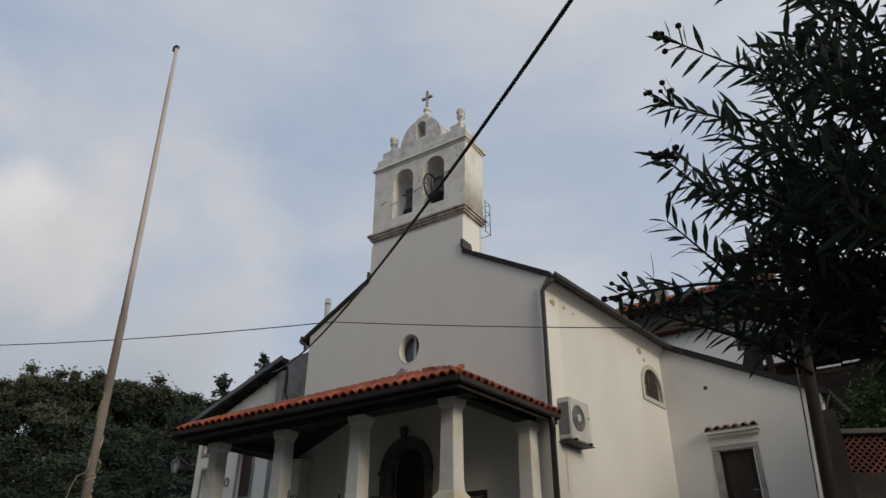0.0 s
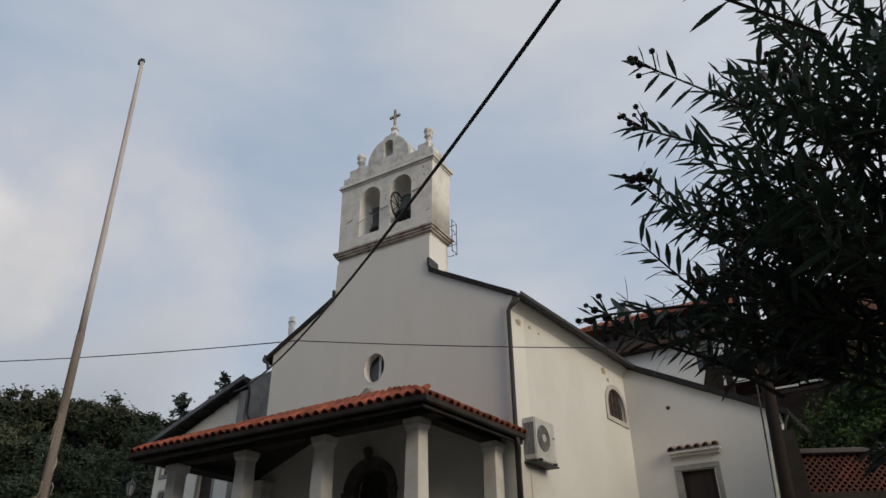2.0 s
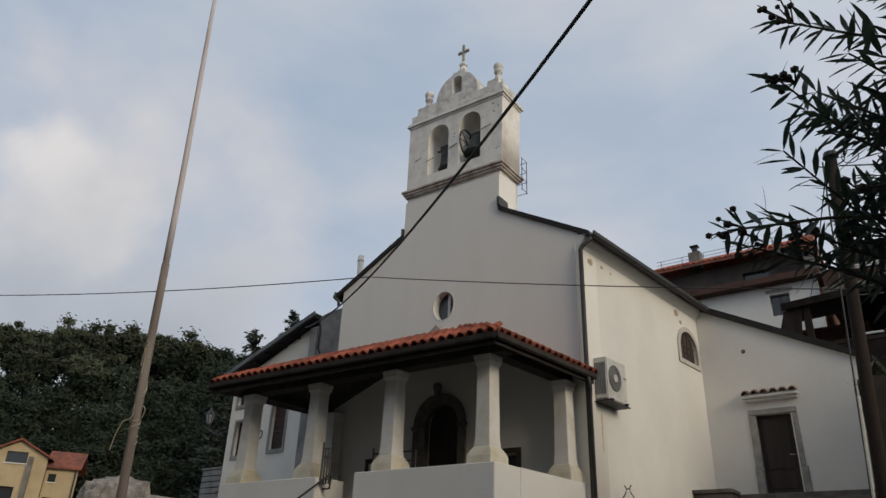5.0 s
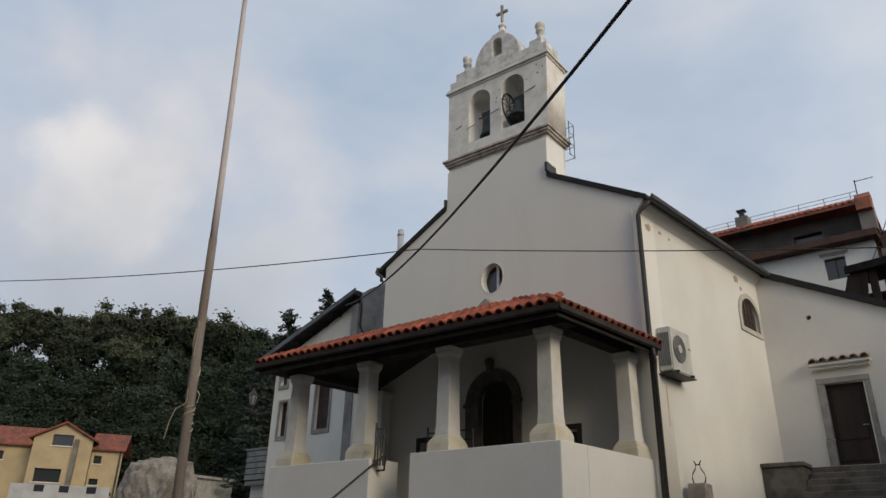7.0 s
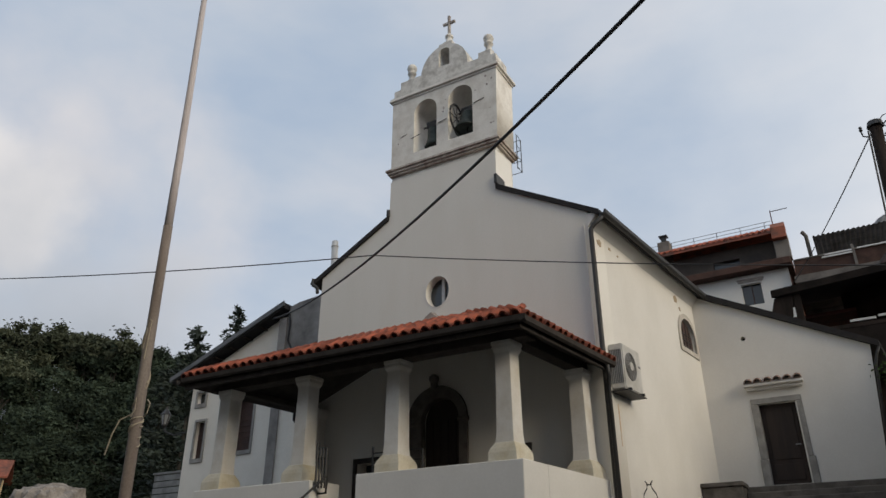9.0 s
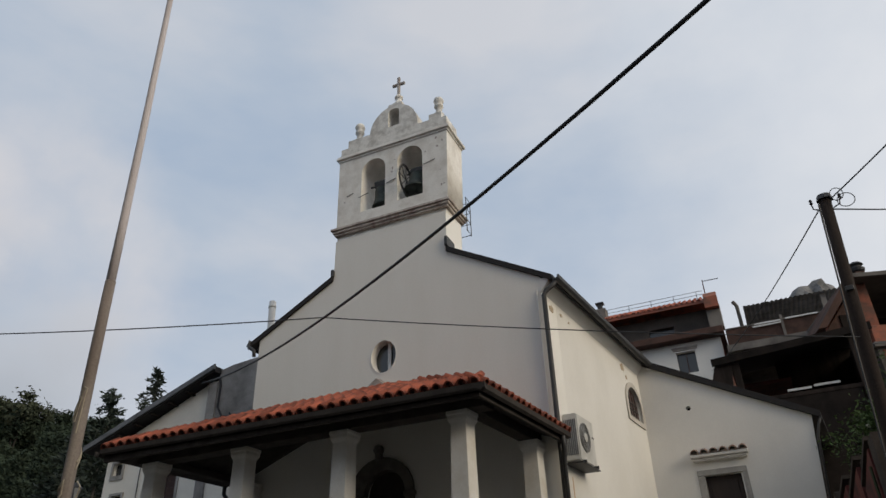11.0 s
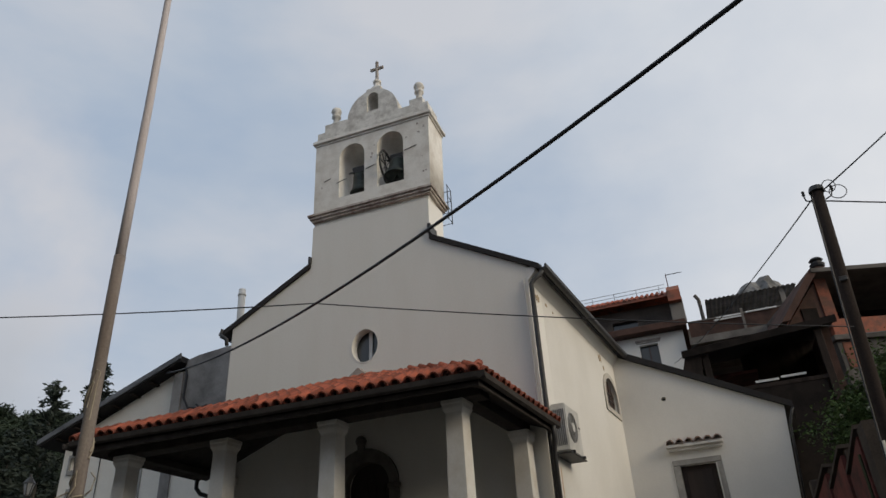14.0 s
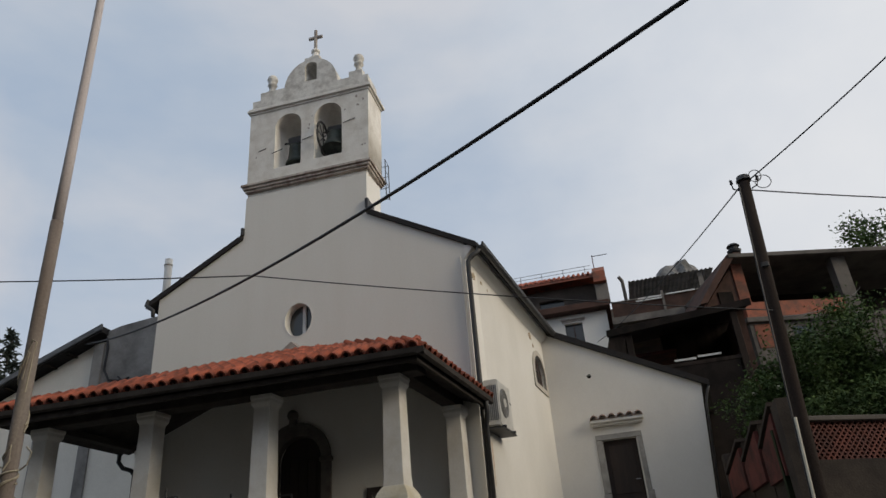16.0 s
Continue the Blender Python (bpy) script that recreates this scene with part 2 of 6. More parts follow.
def glass_mat():
    m = bpy.data.materials.new("dark_window_glass")
    m.use_nodes = True
    b = m.node_tree.nodes["Principled BSDF"]
    b.inputs["Base Color"].default_value = (0.03, 0.035, 0.04, 1)
    b.inputs["Roughness"].default_value = 0.08
    b.inputs["Specular IOR Level"].default_value = 0.6
    n, l = m.node_tree.nodes, m.node_tree.links
    wav = n.new("ShaderNodeTexNoise")
    wav.inputs["Scale"].default_value = 3.0
    bp = n.new("ShaderNodeBump")
    bp.inputs["Strength"].default_value, bp.inputs["Distance"].default_value = 0.05, 0.02
    l.new(wav.outputs["Fac"], bp.inputs["Height"])
    l.new(bp.outputs["Normal"], b.inputs["Normal"])
    return m


M_GLASS = glass_mat()


# ---- shape helpers ----
def thing(name, label, category, group="", kind="", at=(0, 0, 0)):
    ob = new(name)
    ob.location = at
    ob.empty_display_size = 0.2
    return tagged(ob, label, category, group, kind)


PLOT = Vector((0, 0, 0))       # where the plot being built lies against the church's own plan


def part(name, bm, material, parent=None, label=""):
    me = bpy.data.meshes.new(name)
    bmesh.ops.recalc_face_normals(bm, faces=bm.faces)
    bm.to_mesh(me)
    bm.free()
    me.materials.append(material)
    ob = new(name, me)
    if parent:
        ob.parent = parent
        base = parent
        off = Vector((0, 0, 0))
        while base:
            off += base.location
            base = base.parent
        ob.location = PLOT - off
    else:
        ob.location = PLOT
    return tagged(ob, label)


def box(bm, x0, x1, y0, y1, z0, z1, m=None):
    vs = [bm.verts.new(p) for p in ((x0, y0, z0), (x1, y0, z0), (x1, y1, z0), (x0, y1, z0),
                                    (x0, y0, z1), (x1, y0, z1), (x1, y1, z1), (x0, y1, z1))]
    if m:
        for v in vs:
            v.co = m @ v.co
    for f in ((0, 3, 2, 1), (4, 5, 6, 7), (0, 1, 5, 4), (1, 2, 6, 5), (2, 3, 7, 6), (3, 0, 4, 7)):
        bm.faces.new([vs[i] for i in f])
    return vs


def boxes(*sizes, m=None):
    bm = bmesh.new()
    for s in sizes:
        box(bm, *s, m=m)
    return bm


def soften(bm, width=0.01, segments=1):
    bmesh.ops.bevel(bm, geom=bm.edges[:], offset=width, segments=segments, affect="EDGES", clamp_overlap=True)
    return bm


def prism(bm, pts, a, b):
    """Solid between two loops: pts with a() and pts with b() mapping a 2D point to the world."""
    lo, hi = [bm.verts.new(a(p)) for p in pts], [bm.verts.new(b(p)) for p in pts]
    bm.faces.new(lo)
    bm.faces.new(hi[::-1])
    for i in range(len(pts)):
        j = (i + 1) % len(pts)
        bm.faces.new((lo[i], hi[i], hi[j], lo[j]))
    return bm


def plate(outline, holes, depth):
    """Mesh data of a flat plate with holes, in its own x and y, from z = 0 to depth."""
    cu = bpy.data.curves.new("outline", "CURVE")
    cu.dimensions, cu.fill_mode, cu.extrude = "2D", "BOTH", depth / 2
    for loop in [outline] + holes:
        sp = cu.splines.new("POLY")
        sp.points.add(len(loop) - 1)
        sp.use_cyclic_u = True
        for p, q in zip(sp.points, loop):
            p.co = (q[0], q[1], 0, 1)
    ob = bpy.data.objects.new("outline", cu)
    scene.collection.objects.link(ob)
    me = bpy.data.meshes.new_from_object(ob.evaluated_get(bpy.context.evaluated_depsgraph_get()))
    bpy.data.objects.remove(ob)
    bpy.data.curves.remove(cu)
    bm = bmesh.new()
    bm.from_mesh(me)
    bpy.data.meshes.remove(me)
    for v in bm.verts:
        v.co.z += depth / 2
    return bm


def upright(bm, x=0.0, y=0.0, z=0.0, lean=0.0):
    """Turn a plate so that its x runs along world x, its y upwards and its depth into +y, with a sideways skew of lean per metre of depth."""
    for v in bm.verts:
        u, w, d = v.co
        v.co = (x + u + lean * d, y + d, z + w)
    return bm


def arch(x0, x1, z0, spring, rise, n=14):
    c, r = (x0 + x1) / 2, (x1 - x0) / 2
    return [(x0, z0), (x1, z0)] + [(c + r * math.cos(a), spring + rise * math.sin(a)) for a in [math.pi * i / n for i in range(n + 1)]]


def ellipse(cx, cz, rx, rz, n=28):
    return [(cx + rx * math.cos(2 * math.pi * i / n), cz + rz * math.sin(2 * math.pi * i / n)) for i in range(n)]


def ring(outer, inner, depth):
    return plate(outer, [inner], depth)


def tube(bm, pts, radius, sides=8, taper=None, cap=True):
    """Round bar along points; taper: radius at the last point."""
    pts = [Vector(p) for p in pts]
    loops = []
    n = len(pts)
    for i, p in enumerate(pts):
        d = (pts[min(i + 1, n - 1)] - pts[max(i - 1, 0)]).normalized()
        side = d.cross(Vector((0, 0, 1)))
        side = side.normalized() if side.length > 1e-3 else Vector((1, 0, 0))
        up = side.cross(d).normalized()
        r = radius if taper is None else radius + (taper - radius) * i / (n - 1)
        loops.append([bm.verts.new(p + r * (math.cos(2 * math.pi * k / sides) * side + math.sin(2 * math.pi * k / sides) * up)) for k in range(sides)])
    for a, b in zip(loops, loops[1:]):
        for k in range(sides):
            bm.faces.new((a[k], a[(k + 1) % sides], b[(k + 1) % sides], b[k]))
    if cap:
        bm.faces.new(loops[0][::-1])
        bm.faces.new(loops[-1])
    return bm


def lathe(bm, profile, centre, sides=16):
    cx, cy = centre
    loops = [[bm.verts.new((cx + r * math.cos(2 * math.pi * k / sides), cy + r * math.sin(2 * math.pi * k / sides), z)) for k in range(sides)] for r, z in profile]
    for a, b in zip(loops, loops[1:]):
        for k in range(sides):
            bm.faces.new((a[k], a[(k + 1) % sides], b[(k + 1) % sides], b[k]))
    bm.faces.new(loops[0][::-1])
    bm.faces.new(loops[-1])
    return bm


def smooth(ob):
    for p in ob.data.polygons:
        p.use_smooth = True
    return ob


SK = 0.128                     # the side walls stand askew to the front by this much per metre


def sk(x, y):
    return x + SK * y


# ---- ground ----
def ground_h(x, y):
    """The street falls away gently towards the oleander."""
    a, b = min(max((x - 0.5) / 5.5, 0), 1), min(max((-6.0 - y) / 4.5, 0), 1)
    return -0.60 * a * a * (3 - 2 * a) * b * b * (3 - 2 * b)


bm = bmesh.new()
gxs = [-900, -300, -100, -40, -20, -8] + [0.5 * k for k in range(-4, 17)] + [12, 20, 40, 100, 300, 900]
gys = [-900, -300, -100, -40, -26] + [-20 + 0.75 * k for k in range(21)] + [0, 10, 30, 100, 300, 900]
rows_g = [[bm.verts.new((x, y, ground_h(x, y))) for x in gxs] for y in gys]
for r0, r1 in zip(rows_g, rows_g[1:]):
    for k in range(len(gxs) - 1):
        bm.faces.new((r0[k], r0[k + 1], r1[k + 1], r1[k]))
tagged(part("ground", bm, M_GROUND), "grey asphalt street and rough grass round the church", "ground", kind="structure")

# ---- church ----
church = thing("church", "small white plastered village church with a bell gable over its front", "church", at=(-3.7, 0, 0))
XL, XR, EAVE, DEPTH = -7.34, -0.13, 8.74, 16.0
# front wall with the tower's shaft in one plane
front = [(XL, 0), (XR, 0), (XR, 8.78), (-2.25, 9.98), (-2.24, 11.05), (-5.28, 11.05), (-5.29, 9.95), (XL, 8.78)]
door_hole = arch(-4.24, -3.28, 2.46, 4.72, 0.47)
oval_hole = ellipse(-3.863, 7.69, 0.312, 0.383)
low_l, low_r = arch(-5.92, -5.42, 3.30, 3.98, 0.01, 2), arch(-2.3, -1.79, 3.35, 3.94, 0.01, 2)
bm = upright(plate(front, [door_hole, oval_hole, low_l, low_r], 0.7), lean=SK)
part("front_wall", bm, M_FACADE, church)
# side walls
bm = bmesh.new()
side_holes = [arch(4.74, 5.76, 7.0, 7.34, 0.50, 12)]
sp = plate([(0.7, 0), (DEPTH, 0), (DEPTH, EAVE), (0.7, EAVE)], side_holes, 0.55)
for v in sp.verts:
    u, w, d = v.co
    v.co = (sk(XR, u) - d, u, w)
part("side_wall", sp, M_PLASTER, church)
sp = bmesh.new()
prism(sp, [(XL, 0.7), (XL + 0.55, 0.7), (XL + 0.55 + SK * DEPTH, DEPTH), (XL + SK * DEPTH, DEPTH)], lambda p: (p[0], p[1], 0), lambda p: (p[0], p[1], EAVE))
part("side_wall", sp, M_PLASTER, church)
sp = boxes((sk(XL, DEPTH), sk(XR, DEPTH), DEPTH, DEPTH + 0.5, 0, EAVE))
part("rear_wall", sp, M_PLASTER, church)
# eaves moulding along the side wall
bm = bmesh.new()
prism(bm, [(0.0, 8.40), (0.10, 8.52), (0.17, 8.60), (0.20, 8.70), (0.0, 8.70)], lambda p: (sk(XR, -0.02) + p[0], -0.02, p[1]), lambda p: (sk(XR, 6.02) + p[0], 6.02, p[1]))
part("eaves_moulding", bm, M_PLASTER, church)


def church_roof(side):
    """One slope of the nave roof with its slab of dark sheet."""
    bm = bmesh.new()
    ridge, rz = -3.74, 10.80
    e = 0.28 if side > 0 else -0.30
    xe = (XR if side > 0 else XL) + e
    ez = 8.60
    for y0, y1, xa in ((-0.06, 0.9, -2.24 if side > 0 else -5.30), (0.9, DEPTH + 0.3, ridge)):
        za = rz - (rz - ez) * (xa - ridge) / (xe - ridge)
        top = [(xe, ez + 0.13), (xa, za + 0.13), (xa, za), (xe, ez)]
        prism(bm, top, lambda p: (sk(p[0], y0), y0, p[1]), lambda p: (sk(p[0], y1), y1, p[1]))
    return bm


for s in (1, -1):
    part("roof_slope", church_roof(s), M_ROOFDARK, church, "dark weathered roof slope")
bm = boxes((-2.27, -2.20, -0.075, 0.80, 10.10, 10.34))
part("flashing", bm, M_METAL, church)
bm = boxes((-5.335, -5.275, -0.075, 0.80, 10.04, 10.22))
part("flashing", bm, M_METAL, church)
# gutter and downpipe at the front corner
bm = bmesh.new()
gx = XR + 0.30
prism(bm, [(0, 0), (0.03, -0.07), (0.09, -0.09), (0.14, -0.05), (0.15, 0.03), (0.12, 0.03), (0.10, -0.03), (0.07, -0.05), (0.04, -0.03), (0.03, 0.03), (0, 0.03)],
      lambda p: (sk(gx, -0.1) + p[0], -0.1, 8.64 + p[1]), lambda p: (sk(gx, 15) + p[0], 15, 8.64 + p[1]))
part("gutter", bm, M_METAL, church, "black rain gutter")
bm = bmesh.new()
tube(bm, [(0.20, -0.02, 8.60), (0.17, -0.06, 8.48), (0.02, -0.10, 8.36), (-0.05, -0.10, 8.26), (-0.05, -0.10, 5.0), (-0.06, -0.10, 0.0)], 0.05, 10)
smooth(part("downpipe", bm, M_METAL, church, "black downpipe down the front corner"))
bm = bmesh.new()
tube(bm, [(-7.60, -0.05, 8.80), (-7.62, -0.08, 8.66), (-7.52, -0.09, 8.58), (-7.42, -0.09, 8.50), (-7.40, -0.09, 8.35)], 0.045, 8)
smooth(part("downpipe", bm, M_METAL, church))
bm = bmesh.new()
tube(bm, [(-0.22, -0.02, 8.45), (-0.22, -0.02, 5.7)], 0.018, 6)
part("conduit", bm, M_PLASTER, church, "pale conduit up the front corner")
# cracks and bare patches under the eaves
def patch(cx, cz, r, seed):
    rnd = random.Random(seed)
    pts = [(cx + r * rnd.uniform(0.55, 1.1) * math.cos(a), cz + 0.8 * r * rnd.uniform(0.5, 1.1) * math.sin(a)) for a in [2 * math.pi * i / 13 for i in range(13)]]
    bm = plate(pts, [], 0.008)
    for v in bm.verts:
        u, w, d = v.co
        v.co = (sk(XR, u) + d, u, w)
    return bm


M_BARE = mat("bare_ochre_render", (0.42, 0.34, 0.24), 0.95, (0.34, 0.27, 0.19), 8, 40, 0.4)
for cx, cz, r, sd in ((0.45, 8.18, 0.13, 1), (0.95, 8.22, 0.07, 2), (1.35, 8.20, 0.05, 7), (4.75, 8.25, 0.15, 3), (4.95, 8.05, 0.08, 4)):
    part("bare_patch", patch(cx, cz, r, sd), M_BARE, church, "patch where the paint has flaked off")

# oval window
win = part("oval_window", upright(ring(ellipse(-3.863, 7.69, 0.335, 0.408), ellipse(-3.863, 7.69, 0.310, 0.380), 0.10), y=-0.008), M_PLASTER, church, "oval window with a moulded white surround")
part("pane", upright(plate(ellipse(-3.863 + 0.03, 7.69, 0.33, 0.40), [], 0.02), y=0.20), M_GLASS, win, "dark glass")
part("glazing_bar", boxes((-3.83, -3.755, 0.15, 0.195, 7.33, 8.05)), M_WHITE, win)
# west door in a stone arch
door = part("door", upright(plate(arch(-4.24, -3.28, 2.46, 4.72, 0.47), [], 0.06), y=0.14), M_DOOR, church, "dark wooden church door under a round arch")
part("door_frame", upright(ring(arch(-4.57, -3.10, 2.46, 4.72, 0.73), arch(-4.225, -3.295, 2.46, 4.72, 0.455), 0.065), y=-0.068), M_DOORSTONE, door, "round-arched stone door surround")
part("door_reveal", upright(ring(arch(-4.238, -3.282, 2.47, 4.72, 0.468), arch(-4.226, -3.294, 2.48, 4.72, 0.456), 0.14), y=-0.001), M_DOORSTONE, door)
bm = soften(boxes((-3.97, -3.83, -0.12, 0.0, 5.38, 5.56)), 0.025)
bmesh.ops.create_icosphere(bm, subdivisions=2, radius=0.115, matrix=Matrix.Translation((-3.90, -0.07, 5.60)))
part("keystone", bm, M_DOORSTONE, door, "dark carved boss over the keystone")
for x0, x1 in ((-4.62, -4.20), (-3.32, -3.06)):
    part("impost", soften(boxes((x0, x1, -0.11, -0.004, 4.62, 4.72)), 0.02), M_DOORSTONE, door)
for k in range(5):
    part("board", soften(boxes((-4.2 + 0.19 * k, -4.025 + 0.19 * k, 0.115, 0.14, 2.5, 4.74)), 0.006), M_DOOR, door)
for x0, x1, zb, zt in ((-5.92, -5.42, 3.30, 3.98), (-2.3, -1.79, 3.35, 3.94)):
    w = part("low_window", boxes((x0, x1, 0.30, 0.33, zb, zt)), M_GLASS, church, "small dark window beside the door")
    part("window_frame", upright(ring([(x0 - 0.1, zb - 0.09), (x1 + 0.1, zb - 0.09), (x1 + 0.1, zt + 0.1), (x0 - 0.1, zt + 0.1)], [(x0, zb), (x1, zb), (x1, zt), (x0, zt)], 0.06), y=-0.03), M_BROWN, w)
# arched window of the side wall
def on_side(bm, out=0.0):
    for v in bm.verts:
        u, w, d = v.co
        v.co = (sk(XR, u) + out - d, u, w)
    return bm


sw = part("side_window", on_side(plate(arch(4.74, 5.76, 7.0, 7.34, 0.50, 12), [], 0.02), -0.07), M_SHUTTER, church, "arched window with a brown leaded screen")
part("window_frame", on_side(ring(arch(4.61, 5.89, 6.88, 7.34, 0.63, 12), arch(4.74, 5.76, 7.0, 7.34, 0.50, 12), 0.06), 0.035), mat("pale_stone_surround", (0.52, 0.49, 0.44), 0.9, (0.44, 0.41, 0.37), 3, 40, 0.3, spread=0.06), sw, "flat pale stone surround")
for k in range(4):
    u = 4.74 + 1.02 * (k + 1) / 5
    h = 7.34 + 0.50 * math.sqrt(max(0, 1 - ((u - 5.25) / 0.51) ** 2))
    part("glazing_bar", on_side(boxes((u - 0.012, u + 0.012, 7.01, h - 0.02, 0, 0.02)), -0.055), M_METAL, sw)
for k in range(3):
    part("glazing_bar", on_side(boxes((4.78, 5.72, 7.10 + 0.17 * k, 7.12 + 0.17 * k, 0, 0.02)), -0.053), M_METAL, sw)

# ---- bell gable ----
TD = 0.95
bells_l, bells_r = arch(-4.60, -3.90, 11.76, 12.98, 0.36), arch(-3.55, -2.835, 11.79, 13.01, 0.37)
gable = part("bell_gable", upright(plate([(-5.29, 11.35), (-2.175, 11.35), (-2.135, 13.55), (-5.30, 13.55)], [bells_l, bells_r], TD)), M_TOWER, church, "weathered white bell gable with two arched openings")
part("shaft", boxes((-5.275, -2.245, 0.05, TD, 9.6, 11.2)), M_TOWER, gable)


def moulding(x0, x1, y0, y1, steps, z):
    bm = bmesh.new()
    for out, h in steps:
        box(bm, x0 - out, x1 + out, y0 - out, y1 + out, z, z + h)
        z += h
    return bm


part("lower_cornice", soften(moulding(-5.29, -2.20, 0.0, TD, ((0.03, 0.06), (0.07, 0.07), (0.11, 0.07), (0.04, 0.05)), 11.20), 0.012), M_CORNICE, gable, "worn brown-stained cornice")
part("upper_cornice", soften(moulding(-5.29, -2.13, 0.0, TD, ((0.03, 0.06), (0.08, 0.08), (0.05, 0.05)), 13.53), 0.012), M_TOWER, gable)
ped = [(-5.28, 13.72), (-2.14, 13.72), (-2.14, 14.03), (-2.28, 14.03), (-2.28, 14.23), (-2.64, 14.23), (-2.64, 14.06), (-2.95, 14.06), (-2.97, 14.17)]
ped += [(-3.69 + 0.72 * math.cos(a), 14.17 + 0.82 * math.sin(a)) for a in [math.pi * i / 18 for i in range(1, 18)]]
ped += [(-4.41, 14.17), (-4.43, 14.23), (-5.07, 14.23), (-5.07, 13.99), (-5.28, 13.99)]
eye = arch(-3.845, -3.515, 14.27, 14.74, 0.14, 10)
part("pediment", upright(plate(ped, [eye], 0.66), y=0.02), M_ALGAE, gable, "curved pediment with a small arched eye")
part("cross_base", soften(boxes((-3.92, -3.48, 0.12, 0.52, 14.90, 15.17), (-3.83, -3.57, 0.22, 0.48, 15.17, 15.30)), 0.02), M_ALGAE, gable)
bm = bmesh.new()
lathe(bm, [(0.14, 15.26), (0.09, 15.40), (0.075, 15.46), (0.12, 15.50), (0.12, 15.55), (0.06, 15.60), (0.04, 15.66)], (-3.70, 0.35), 8)
part("cross_base", bm, M_TOWER, gable)
bm = soften(boxes((-3.738, -3.662, 0.31, 0.385, 15.60, 16.30), (-3.895, -3.505, 0.312, 0.383, 15.99, 16.075)), 0.012)
part("cross", bm, M_STONE, gable, "small stone cross")
for fx in (-4.93, -2.49):
    bm = bmesh.new()
    lathe(bm, [(0.16, 14.18), (0.15, 14.43), (0.09, 14.50), (0.075, 14.66), (0.125, 14.70), (0.125, 14.74), (0.075, 14.77), (0.12, 14.83), (0.145, 14.91), (0.12, 14.99), (0.05, 15.05)], (fx, 0.36), 14)
    smooth(part("finial", bm, M_ALGAE, gable, "turned stone finial"))
rnd_t = random.Random(8)
for k in range(26):
    cx, cz, r = rnd_t.uniform(-5.15, -2.25), rnd_t.uniform(11.5, 13.4), rnd_t.uniform(0.012, 0.035)
    if any(a - 0.06 < cx < b + 0.06 and cz < 13.4 for a, b in ((-4.60, -3.90), (-3.55, -2.83))):
        continue
    pts = [(cx + r * rnd_t.uniform(0.5, 1.2) * math.cos(a), cz + r * rnd_t.uniform(0.5, 1.6) * math.sin(a)) for a in [2 * math.pi * i / 9 for i in range(9)]]
    part("plaster_pit", upright(plate(pts, [], 0.004), y=-0.004), M_STONE, gable)
for x0, x1, z in ((-5.02, -4.86, 12.35), (-4.66, -4.42, 12.22), (-3.86, -3.62, 12.42), (-2.80, -2.52, 12.66)):
    bm = bmesh.new()
    tube(bm, [(x0, -0.02, z - 0.05 * (x1 - x0)), (x1 + 0.04, -0.02, z + 0.05)], 0.009, 6)
    part("tie_rod", bm, M_METAL, gable, "rusty iron tie rod")
# railing of the platform behind the gable
rail = thing("tower_railing", "rusty iron platform railing behind the bell gable", "railing", at=(-2.1, 0.88, 10.8))
for y in (0.89, 1.15):
    bm = bmesh.new()
    tube(bm, [(-2.06, y, 10.95), (-2.06, y, 11.95)], 0.012, 6)
    part("post", bm, M_METAL, rail)
for z in (11.95, 11.63, 11.31, 10.98):
    bm = bmesh.new()
    tube(bm, [(-2.06, 0.86, z + 0.01), (-2.06, 1.15, z), (-2.42, 1.16, z), (-2.42, 0.86, z)], 0.009, 6)
    part("bar", bm, M_METAL, rail)


def bell(x, z, tilt, size):
    """Bell on its yoke, swung about the yoke's axle."""
    t = thing("church_bell", "green bronze church bell hanging from an iron yoke", "bell", "bells of the gable", at=(x, 0.36, z))
    turn = pose(x, 0.36, z, tilt, 0, 0)
    bm = bmesh.new()
    s = size
    lathe(bm, [(0.05 * s, -0.08 * s), (0.20 * s, -0.12 * s), (0.25 * s, -0.22 * s), (0.28 * s, -0.50 * s), (0.34 * s, -0.72 * s), (0.42 * s, -0.86 * s), (0.40 * s, -0.88 * s), (0.30 * s, -0.74 * s)], (0, 0), 18)
    bmesh.ops.transform(bm, matrix=turn, verts=bm.verts)
    smooth(part("bell_body", bm, M_BRONZE, t))
    bm = soften(boxes((-0.26 * s, 0.26 * s, -0.07, 0.07, -0.08, 0.12)), 0.02)
    bmesh.ops.transform(bm, matrix=turn, verts=bm.verts)
    part("yoke", bm, M_METAL, t)
    bm = bmesh.new()
    tube(bm, [(x - 0.31, 0.36, z), (x + 0.31, 0.36, z)], 0.025, 8)
    part("axle", bm, M_METAL, t)
    bm = bmesh.new()
    tube(bm, [(0, 0, -0.2 * s), (0, 0, -0.92 * s)], 0.02, 6)
    bmesh.ops.create_icosphere(bm, subdivisions=1, radius=0.06 * s, matrix=Matrix.Translation((0, 0, -0.9 * s)))
    bmesh.ops.transform(bm, matrix=turn, verts=bm.verts)
    part("clapper", bm, M_METAL, t)
    return t


bell(-4.2, 12.70, 10, 0.72)
right_bell = bell(-3.13, 12.78, -8, 0.82)
bm = bmesh.new()
wheel = [(-3.40, 0.20 + 0.36 * math.cos(a), 12.50 + 0.42 * math.sin(a)) for a in [2 * math.pi * i / 24 for i in range(25)]]
tube(bm, wheel, 0.030, 6)
for k in range(4):
    a = math.pi * k / 4
    tube(bm, [(-3.40, 0.20 + 0.36 * math.cos(a), 12.50 + 0.42 * math.sin(a)), (-3.40, 0.20 - 0.36 * math.cos(a), 12.50 - 0.42 * math.sin(a))], 0.012, 5)
part("bell_wheel", bm, M_METAL, right_bell, "black spoked bell wheel")

